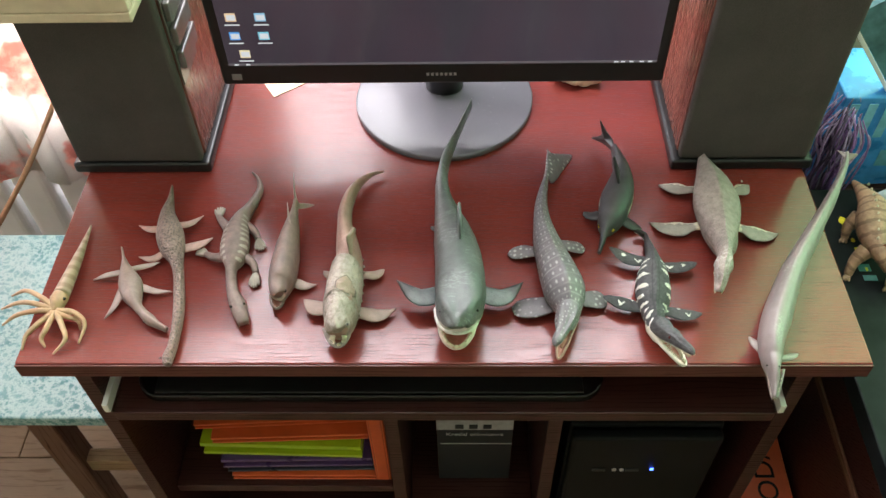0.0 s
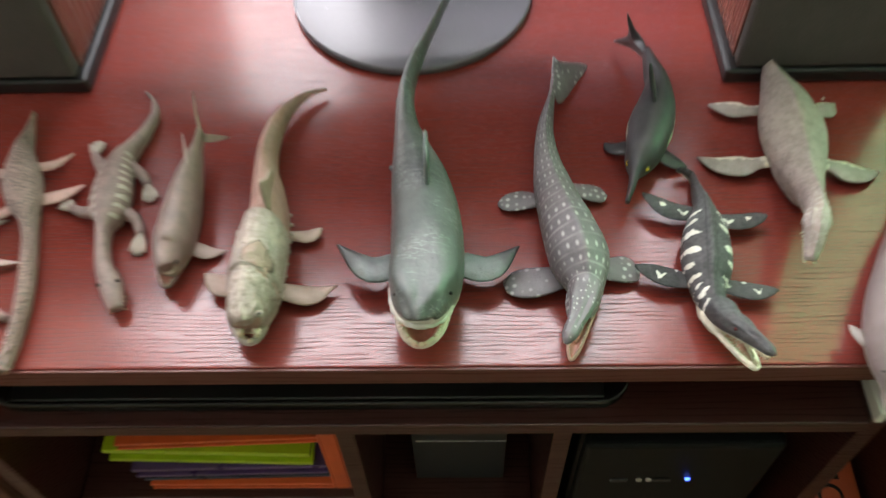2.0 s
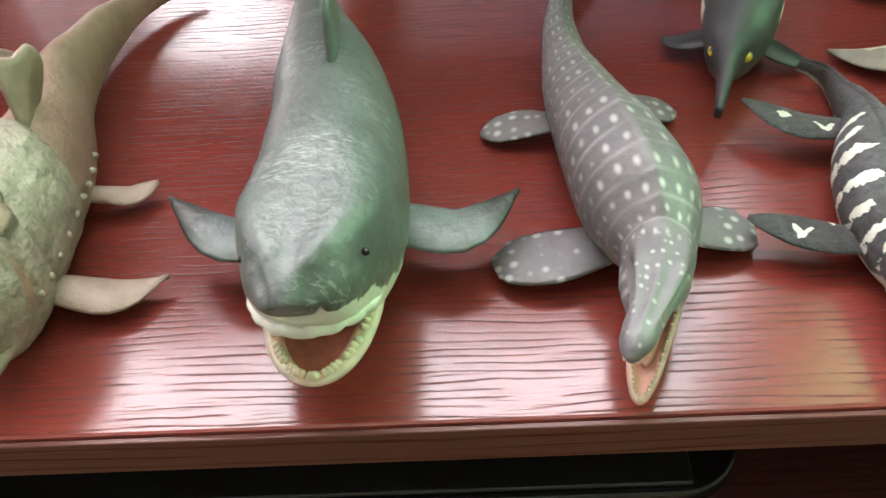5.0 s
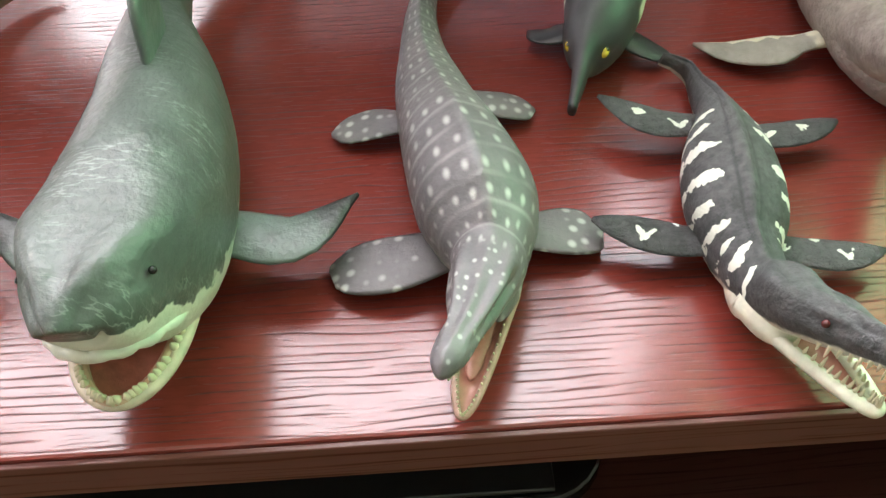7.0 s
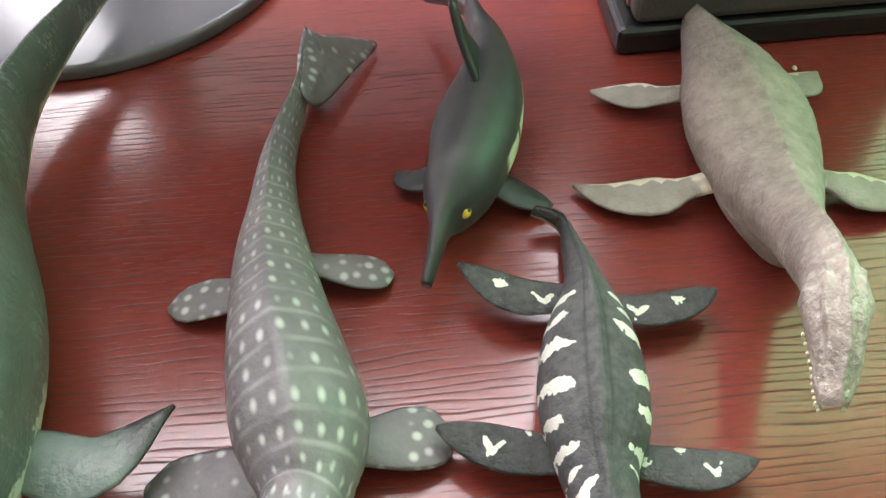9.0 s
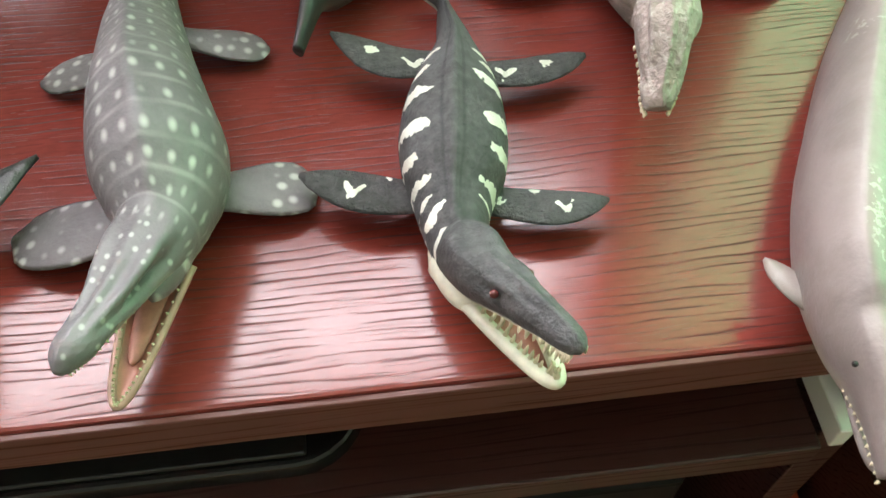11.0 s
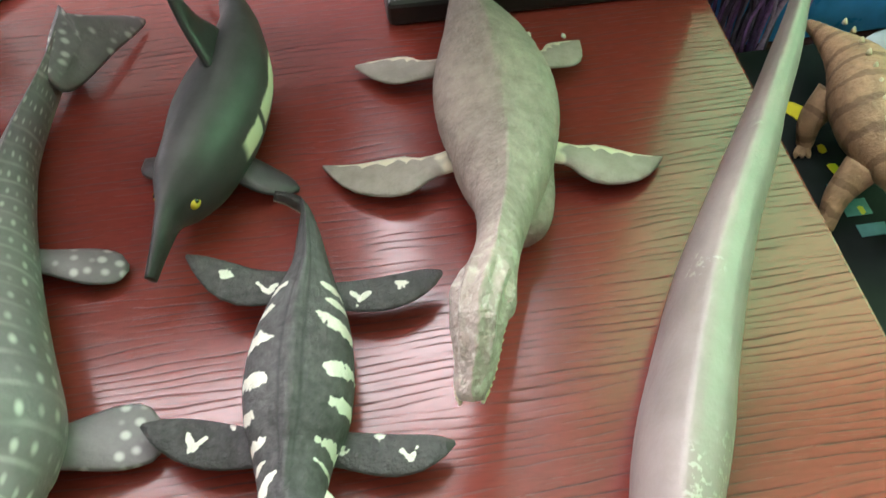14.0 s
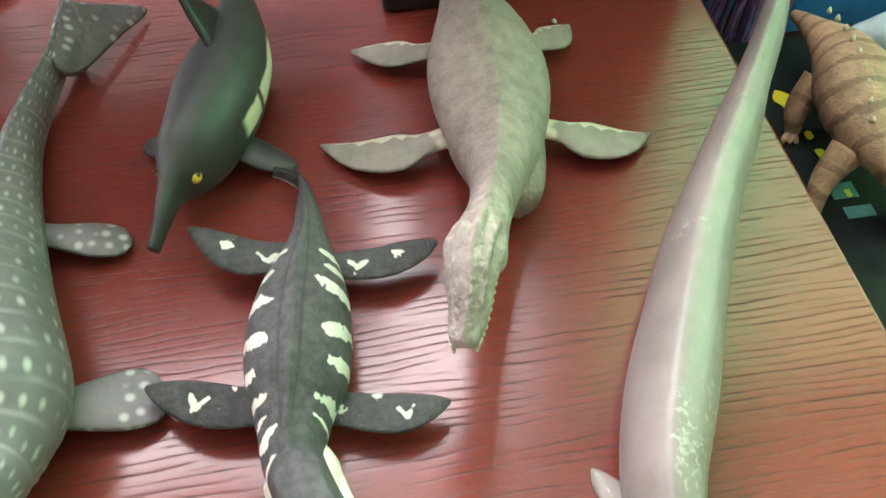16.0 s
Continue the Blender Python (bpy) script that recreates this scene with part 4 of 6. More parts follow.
def megatooth_shark():
    t = Toy()
    t.body(MEG, 0, 96, 40, lumps=0.25, power=2.3, fold=0.5, sculpt=shark_form)
    for k in ("fl", "fr", "sl"):
        t.fin(MEG_FINS[k], 1, 3.2)
    t.plate(MEG_DORSAL, 1, 4.0)
    t.start("palate")
    hx0, hy0, hz0 = MEG_JAW[0]
    t.body([(hx0, hy0 + 24, hz0 + 3, 15, 7), (hx0, hy0 + 8, hz0 + 6, 17, 8), (hx0, hy0 - 8, hz0 + 11, 15, 8), (hx0, hy0 - 20, hz0 + 18, 9, 5)], 2, 20, 20)
    (hx, hy, hz), (jx, jy, jz) = MEG_JAW
    t.jaw((hx, hy + 4, hz), (jx, jy, jz), 19.5, 18, 2.4, 5, 2, (30, 3.2, 1.9), 2.6, 7, gum=6)
    t.start("upper_lip", "off-white upper lip and gum")
    rim = []
    for i in range(33):
        k = -1 + i / 16
        f = 1 - abs(k) ** 1.9
        rim.append((2 + math.copysign(22.5 * max(0.0, 1 - f ** 2.5) ** 0.5, k), -116 - 43 * f, 34 + 18 * f + 0.6 * math.sin(i * 1.9)))
    t.tube([(*p, 2.7 + 0.3 * math.sin(i * 2.3)) for i, p in enumerate(rim)], 7, 64, 14)
    for i in range(2, 31):
        x, y, z = rim[i]
        t.tooth((2 + (x - 2) * 0.9, y + 2.5, z - 1.2), (0, 0.1, -1), 4.4 + 0.8 * math.sin(i * 3.1), 1.5)
    for x, y, z in MEG_EYE:
        t.ball((x, y, z), 1.3, 4)

    def lip(n, u, v, high, p, col):
        low = n.math("SUBTRACT", 1.0, n.ramp(n.math("ADD", high, n.math("MULTIPLY", n.math("SUBTRACT", n.noise(p, 170, 2), 0.5), 0.5)), -0.36, -0.30))
        fine = n.math("SUBTRACT", 1.0, n.ramp(n.math("ABSOLUTE", n.math("SUBTRACT", n.noise(n.obj((0.35, 1.6, 0.5)), 130, 3, 0.65), 0.5)), 0.0, 0.03))
        col = n.mix(n.math("MULTIPLY", fine, n.math("MULTIPLY", n.ramp(n.noise(p, 30), 0.45, 0.6), 0.4)), col, (0.42, 0.46, 0.44))
        col = n.mix(n.math("MULTIPLY", n.ramp(u, 0.395, 0.425), 0.6), col, (0.035, 0.042, 0.042))
        return n.mix(n.math("MULTIPLY", low, n.ramp(u, 0.275, 0.30)), col, (0.66, 0.65, 0.58))
    back = skin("grey_green_shark_paint", (0.088, 0.098, 0.094), (0.60, 0.56, 0.48), 0.38, (-0.75, -0.55), 0.22, 90, extra=lip)

    def tips(n, u, v, high, p, col):
        return n.mix(n.math("MULTIPLY", n.ramp(n.math("ADD", u, n.math("MULTIPLY", n.noise(p, 80), 0.2)), 5.82, 5.98), 0.85), col, (0.022, 0.02, 0.02))
    fin = skin("grey_shark_fin_paint", (0.115, 0.135, 0.13), (0.5, 0.46, 0.4), 0.38, (-0.9, -0.5), 0.3, 90, extra=tips)
    cream = plain("off_white_lip_paint", (0.58, 0.48, 0.39), 0.4, grain=150)
    lip_white = plain("white_lip_paint", (0.64, 0.63, 0.56), 0.42, grain=120, spread=0.12, relief=0.3)
    gums = plain("pale_gum_paint", (0.52, 0.33, 0.23), 0.4, grain=220, spread=0.25, relief=0.4)
    t.done("toy_shark", MEG_AT, [back, fin, MOUTH_RED, TEETH, EYE_BLACK, cream, gums, lip_white], "large grey-green rubber toy shark with open toothy mouth", "toy shark")


def spots(scale_u, scale_v, size, c, rnd=0.3):
    def extra(n, u, v, high, p, col):
        d = n.voronoi(n.vec(n.math("MULTIPLY", u, scale_u), n.math("MULTIPLY", v, scale_v), 0.0), 1.0, rnd)
        f = n.math("SUBTRACT", 1.0, n.ramp(d, size * 0.3, size * 1.7))
        row = n.math("ABSOLUTE", n.math("SUBTRACT", n.math("FRACT", n.math("MULTIPLY", u, scale_u)), 0.5))
        band = n.math("MULTIPLY", n.math("SUBTRACT", 1.0, n.ramp(row, 0.02, 0.15)), n.math("MULTIPLY", n.ramp(n.noise(p, 45, 2), 0.3, 0.7), 0.38))
        f = n.math("MAXIMUM", f, band)
        small = n.math("SUBTRACT", 1.0, n.ramp(n.voronoi(n.obj((1, 0.8, 0.7)), 270, 0.75), 0.10, 0.30))
        head = n.ramp(u, 0.244, 0.249)
        f = n.math("ADD", n.math("MULTIPLY", f, n.math("SUBTRACT", 1.0, head)), n.math("MULTIPLY", n.math("MULTIPLY", small, 0.8), head))
        return n.mix(n.math("MULTIPLY", f, n.ramp(high, -0.5, -0.1)), col, c)
    return extra


def object_spots(scale, size, c, rnd=0.7):
    def extra(n, u, v, high, p, col):
        d = n.voronoi(n.obj((1, 1, 0.3)), scale, rnd)
        return n.mix(n.math("SUBTRACT", 1.0, n.ramp(d, size * 0.45, size * 1.5)), col, c)
    return extra


def mosasaur():
    t = Toy()
    t.body(MOSA, 0, 130, 56, ridge=0.05, lumps=0.12, sculpt=mosasaur_form)
    for k in MOSA_FINS:
        t.fin(MOSA_FINS[k], 1, 2.6, round_from=0.82)
    t.plate(MOSA_FLUKE, 1, 2.6, "tail_fluke")
    (hx, hy, hz), (jx, jy, jz) = MOSA_JAW
    t.jaw((hx, hy, hz), (jx, jy, jz), 9.5, 3.6, 1.3, 5, 2, (40, 1.4, 0.55), 7, 2.6, tongue=True)
    for rows in ([(14, -56, 26, 5, 9), (15, -66, 27, 6.5, 9), (14, -76, 28, 5.6, 7), (12, -84, 29, 3.6, 4.5), (10.5, -89, 31, 1.5, 2)], [(5, -57, 26, 5, 9), (2.5, -68, 27, 6.5, 9), (0, -79, 28, 5.6, 7), (-1.5, -87, 29, 3.6, 4.5), (-2, -92, 31, 1.5, 2)]):
        t.start("cheek")
        t.body(rows, 1, 30, 24, lumps=0.3)
    t.upper_teeth(MOSA[:-1], 12, 11, 1.0, 0.5, 0.6, 0.7)
    for x, y, z in MOSA_EYE:
        t.ball((x, y, z), 1.3, 4)
    white = (0.43, 0.42, 0.41)
    body = skin("spotted_grey_paint", (0.145, 0.131, 0.142), (0.28, 0.26, 0.24), 0.44, (-0.6, -0.2), 0.2, 120, 0.35, extra=spots(90, 19, 0.17, white, 0.2))
    fin = skin("spotted_grey_fin_paint", (0.134, 0.120, 0.128), (0.2, 0.19, 0.18), 0.46, (-0.9, -0.5), 0.2, 120, 0.35, extra=object_spots(165, 0.27, white, 0.45))
    lips = plain("dull_pink_jaw_paint", (0.42, 0.25, 0.205), 0.42, grain=160, spread=0.2)
    t.done("toy_mosasaur", MOSA_AT, [body, fin, MOUTH_PINK, TEETH, EYE_BLACK, lips], "dark grey rubber toy mosasaur with rows of white spots", "toy reptile")


def ichthyosaur():
    t = Toy()
    t.body(ICHTH, 0, 80, 32, lumps=0.08)
    for k in ICHTH_FINS:
        t.fin(ICHTH_FINS[k], 1, 2.8)
    t.plate(ICHTH_FLUKE, 1, 2.4, "tail_fluke")
    t.plate(ICHTH_DORSAL, 1, 3.4)
    for x, y, z in ICHTH_EYE:
        out = 1.0 if x > ICHTH[6][0] else -1.0
        t.ball((x - 0.6 * out, y, z), 3.1, 2)
        t.ball((x + 0.4 * out, y - 0.5, z + 0.9), 1.8, 4, name="")

    def flank(n, u, v, high, p, col):
        f = n.math("MULTIPLY", n.ramp(high, -0.25, -0.15), n.math("SUBTRACT", 1.0, n.ramp(n.math("ADD", high, n.math("MULTIPLY", n.noise(p, 60), 0.3)), 0.32, 0.4)))
        g = n.math("MULTIPLY", n.ramp(u, 0.045, 0.05), n.math("SUBTRACT", 1.0, n.ramp(u, 0.098, 0.103)))
        gap = n.ramp(n.math("ABSOLUTE", n.math("SUBTRACT", u, 0.082)), 0.001, 0.003)
        return n.mix(n.math("MULTIPLY", n.math("MULTIPLY", f, g), gap), col, (0.66, 0.64, 0.5))
    body = skin("black_grey_paint", (0.040, 0.037, 0.041), (0.06, 0.055, 0.055), 0.5, (-0.7, -0.3), 0.25, 90, 0.2, extra=flank)
    fin = skin("black_grey_fin_paint", (0.032, 0.03, 0.033), (0.04, 0.04, 0.04), 0.38, (-0.9, -0.5), 0.25, 90, 0.2)
    t.done("toy_ichthyosaur", ICHTH_AT, [body, fin, EYE_YELLOW, TEETH, EYE_BLACK], "black rubber toy ichthyosaur with white flank stripe", "toy reptile")


def liopleurodon():
    t = Toy()
    t.body(LIO, 0, 120, 56, ridge=0.12, lumps=0.2, sculpt=liopleurodon_form)
    for k in LIO_FINS:
        t.fin(LIO_FINS[k], 1 if k[0] == "f" else 6, 2.6, stretch=1.08, lumps=0.3)
    (hx, hy, hz), (jx, jy, jz) = LIO_JAW
    t.start("throat", "cream painted throat")
    n0, n1 = LIO[8], LIO[9]
    t.body([(n0[0], n0[1] + 6, 12, 8, 8), (n1[0], n1[1], 13, 10.5, 9), (hx - 1.5, hy + 4, hz, 13, 9.5), (hx + 0.5, hy - 8, hz, 10, 7), (hx + 3, hy - 14, hz - 1, 5, 2)], 5, 24, 20, lumps=0.2)
    t.jaw((hx, hy, hz), (jx, jy, jz), 10.0, 3.6, 2.5, 5, 2, (34, 4.8, 0.9), 6, 3.0)
    t.upper_teeth(LIO[:-1], 11, 13, 4.6, 0.85, 0.5, 0.85)
    for x, y, z in LIO_EYE:
        t.ball((x, y, z), 1.4, 4)
    white = (0.76, 0.75, 0.68)

    def painted(n, a, c, p, shapes, wob):
        """White patches, each a slanted oval: along, across, two half sizes, slant."""
        warp = n.math("MULTIPLY", n.math("SUBTRACT", n.noise(p, 240, 2), 0.5), 4.2 * wob)
        out = 0.0
        for a0, c0, ra, rc, k in shapes:
            dc = n.math("SUBTRACT", c, c0)
            da = n.math("SUBTRACT", n.math("SUBTRACT", a, a0), n.math("MULTIPLY", dc, k))
            da, dc = n.math("DIVIDE", da, ra), n.math("DIVIDE", dc, rc)
            d = n.math("ADD", n.math("ADD", n.math("MULTIPLY", da, da), n.math("MULTIPLY", dc, dc)), warp)
            out = n.math("MAXIMUM", out, n.math("SUBTRACT", 1.0, n.ramp(d, 0.85, 1.1)))
        return out

    ONE_SIDE = [(70, 0.74, 2.0, 0.3, 3.1), (80, 0.78, 2.0, 0.32, 4.2), (92, 0.80, 3.1, 0.3, 1.4), (92, 0.72, 1.6, 0.36, -3.5), (106, 0.74, 2.3, 0.34, -1.4), (118, 0.84, 2.4, 0.18, 0.0), (128, 0.78, 2.0, 0.28, 2.8), (137, 0.76, 1.4, 0.3, 2.1), (144, 0.70, 1.6, 0.34, 2.4), (145, 0.82, 2.0, 0.18, -2.8), (152, 0.80, 1.5, 0.28, 2.8)]
    OTHER_SIDE = [(69, 0.76, 1.9, 0.28, 3.1), (76, 0.82, 1.5, 0.23, 2.1), (86, 0.84, 2.6, 0.28, 1.0), (84, 0.72, 1.4, 0.36, 3.1), (102, 0.84, 2.6, 0.3, -2.8), (114, 0.86, 2.2, 0.18, 0.0), (128, 0.84, 3.0, 0.21, 1.0), (137, 0.86, 1.1, 0.18, 1.8)]

    def blotches(n, u, v, high, p, col):
        c = n.math("COSINE", n.math("MULTIPLY", v, 2 * math.pi))
        mm = n.math("MULTIPLY", u, 1000.0)
        f = n.math("MAXIMUM", painted(n, mm, c, p, ONE_SIDE, 1.0), painted(n, mm, n.math("MULTIPLY", c, -1.0), p, OTHER_SIDE, 1.0))
        col = n.mix(n.math("MULTIPLY", f, n.ramp(high, -0.3, -0.15)), col, white)
        line = n.math("MULTIPLY", n.math("SUBTRACT", 1.0, n.ramp(n.math("ABSOLUTE", n.math("SUBTRACT", n.math("ABSOLUTE", c), 0.2)), 0.0, 0.06)), n.math("SUBTRACT", 1.0, n.ramp(mm, 135, 145)))
        return n.mix(n.math("MULTIPLY", n.math("MULTIPLY", line, n.ramp(high, 0.3, 0.5)), 0.55), col, (0.018, 0.018, 0.02))
    body = skin("black_white_blotched_paint", (0.075, 0.073, 0.077), (0.70, 0.68, 0.60), 0.6, (-0.45, -0.25), 0.5, 260, 0.6, extra=blotches)

    def marks(shapes):
        def extra(n, u, v, high, p, col):
            c = n.math("COSINE", n.math("MULTIPLY", v, 2 * math.pi))
            f = painted(n, n.math("SUBTRACT", u, 5.0), c, p, shapes, 1.9)
            return n.mix(n.math("MULTIPLY", f, n.ramp(high, -0.1, 0.1)), col, white)
        return extra
    fore = [(0.36, -0.15, 0.034, 0.30, 0.0), (0.55, 0.80, 0.026, 0.22, 0.0), (0.70, -0.10, 0.018, 0.36, -0.08), (0.745, -0.10, 0.018, 0.33, 0.08)]
    hind = [(0.48, -0.25, 0.019, 0.38, -0.08), (0.525, -0.25, 0.019, 0.34, 0.08), (0.76, 0.25, 0.034, 0.28, 0.02)]
    fin = skin("black_white_fore_fin_paint", (0.060, 0.058, 0.061), (0.06, 0.06, 0.06), 0.55, (-0.9, -0.5), 0.5, 260, 1.0, extra=marks(fore))
    back_fin = skin("black_white_hind_fin_paint", (0.060, 0.058, 0.061), (0.06, 0.06, 0.06), 0.55, (-0.9, -0.5), 0.5, 260, 1.0, extra=marks(hind))
    jaw = plain("cream_jaw_paint", (0.70, 0.67, 0.56), 0.45, grain=160)
    t.done("toy_liopleurodon", LIO_AT, [body, fin, MOUTH_PINK, TEETH, EYE_RED, jaw, back_fin], "black rubber toy liopleurodon with white side blotches, mouth open", "toy reptile")


def kronosaur():
    t = Toy()
    t.body(KRONO, 0, 150, 64, ridge=0.13, lumps=0.3, fold=0.6, sculpt=pliosaur_form)
    for k in KRONO_FINS:
        t.fin(KRONO_FINS[k], 1, 3.0)
    t.start("chest")
    t.body([(16, 62, 18, 20, 15), (14, 34, 17, 21, 15), (15, 12, 16, 17, 14), (16, -2, 15, 11, 11), (16, -8, 14, 3, 4)], 0, 40, 32, lumps=0.25)
    t.upper_teeth(KRONO, 10, 11, 1.6, 0.7, 0.4, 0.9)
    for x, y, z in KRONO_EYE:
        t.ball((x, y, z), 1.8, 4)
    def brushed(n, u, v, high, p, col):
        """Pale dry brushing on the high spots, strongest on the head, and darker creases."""
        pale = n.ramp(n.noise(n.obj((1, 0.6, 1)), 300, 4, 0.65), 0.50, 0.64)
        head = n.math("ADD", 0.16, n.math("MULTIPLY", n.ramp(u, 0.19, 0.23), 0.4))
        col = n.mix(n.math("MULTIPLY", n.math("SUBTRACT", 1.0, n.ramp(n.noise(n.obj((0.7, 1.6, 1)), 170, 3), 0.34, 0.46)), 0.18), col, (0.13, 0.108, 0.094))
        return n.mix(n.math("MULTIPLY", pale, head), col, (0.50, 0.46, 0.41))
    body = skin("warm_grey_wrinkled_paint", (0.275, 0.223, 0.202), (0.36, 0.31, 0.26), 0.55, (-0.7, -0.3), 0.30, 130, 1.3, extra=brushed)

    def rim(n, u, v, high, p, col):
        """A scalloped cream band along the leading edge, and a cream root."""
        e = n.math("COSINE", n.math("MULTIPLY", v, 2 * math.pi))
        scallop = n.math("MULTIPLY", n.math("ABSOLUTE", n.math("SINE", n.math("MULTIPLY", u, 26.0))), 0.30)
        wob = n.math("MULTIPLY", n.math("SUBTRACT", n.noise(p, 140, 1), 0.5), 0.3)
        edge = n.ramp(n.math("SUBTRACT", n.math("ADD", e, wob), scallop), 0.42, 0.48)
        root = n.math("SUBTRACT", 1.0, n.ramp(n.math("ADD", u, wob), 5.28, 5.36))
        return n.mix(n.math("MULTIPLY", n.math("MAXIMUM", edge, root), 0.95), col, (0.66, 0.60, 0.48))
    fin = skin("cream_edged_fin_paint", (0.26, 0.225, 0.20), (0.34, 0.29, 0.24), 0.5, (-0.5, -0.1), 0.2, 130, 0.5, extra=rim)
    t.done("toy_pliosaur", KRONO_AT, [body, fin, MOUTH_PINK, TEETH, EYE_BLACK], "warm grey rubber toy pliosaur with cream edged flippers", "toy reptile")


def whale_form(f, ca, sa):
    """A sharp fold along the back with a groove beside it, and a dip before the eyes."""
    top = max(0.0, sa)
    along = (f < 0.79)
    return (2.2 * crease(ca, 0.24, 0.5) - 0.6 * hump(ca, 0.30, 0.04) - 0.4 * hump(ca, 0.42, 0.06)) * top * along - 1.0 * hump(f, 0.80, 0.02) * top + 0.8 * hump(abs(ca), 0.6, 0.2) * hump(f, 0.83, 0.025) * top


def basilosaur():
    t = Toy()
    t.body(BASIL, 0, 110, 64, lumps=0.14, sculpt=whale_form)
    for k in BASIL_FINS:
        t.fin(BASIL_FINS[k], 1, 2.6, stretch=0.95, lumps=0.5)
    t.plate(BASIL_FLUKE, 1, 2.6, "tail_fluke")
    (hx, hy, hz), (jx, jy, jz) = BASIL_JAW
    t.jaw((hx, hy, hz), (jx, jy, jz), 8, 3, 1.6, 0, 2, (16, 2.6, 0.8), 8, 2)
    t.upper_teeth(BASIL, 12, 11, 1.7, 0.6, 0.5, 0.8)
    for x, y, z in BASIL_EYE:
        t.ball((x, y, z), 0.9, 4)

    def worn(n, u, v, high, p, col):
        w = n.math("MULTIPLY", n.ramp(n.noise(p, 420, 2), 0.56, 0.62), n.ramp(n.noise(n.obj((1.3, 0.7, 1)), 30, 1), 0.64, 0.70))
        return n.mix(n.math("MULTIPLY", w, 0.45), col, (0.55, 0.53, 0.48))
    body = skin("pinkish_grey_whale_paint", (0.245, 0.203, 0.196), (0.36, 0.32, 0.29), 0.42, (-0.6, -0.1), 0.16, 70, 0.35, extra=worn)
    fin = skin("pinkish_grey_fin_paint", (0.25, 0.212, 0.195), (0.32, 0.28, 0.25), 0.38, (-0.9, -0.5), 0.15, 70, 0.3)
    t.done("toy_basilosaur", BASIL_AT, [body, fin, MOUTH_PINK, TEETH, EYE_BLACK], "long pinkish grey rubber toy whale leaning over the desk edge", "toy whale")


def armour_form(f, ca, sa):
    """Raised plates round a sunken field, brow ridges and a blunt nose."""
    u = 96.0 * f
    k = abs(ca + 0.33)
    g = max((k - 0.5) * 18, 29 + 17 * k - u, u + 17 * k - 57)
    sunk = -0.9 * (g < 0) * (sa > 0)
    top = max(0.0, sa)
    a = abs(ca)
    joints = -1.3 * hump(a, 0.70, 0.035) * (f < 0.52) * (sa > -0.3) - 1.3 * hump(f, 0.20 + 0.10 * a, 0.012) * (a > 0.7) - 1.5 * hump(f, 0.36 + 0.06 * a, 0.014) * (a > 0.68) - 1.6 * hump(f, 0.54 - 0.10 * a, 0.014) * (a > 0.45) - 1.2 * hump(f, 0.66 + 0.12 * (a - 0.6), 0.014) * (a > 0.55)
    sunk += joints
    return sunk + 1.8 * hump(abs(ca), 0.72, 0.14) * top * hump(f, 0.80, 0.05) - 1.6 * hump(abs(ca), 0.35, 0.2) * top * hump(f, 0.84, 0.04) + 1.2 * hump(ca, 0, 0.3) * top * hump(f, 0.92, 0.04) - 1.0 * hump(f, 0.70, 0.02) * hump(abs(ca), 0.9, 0.25)


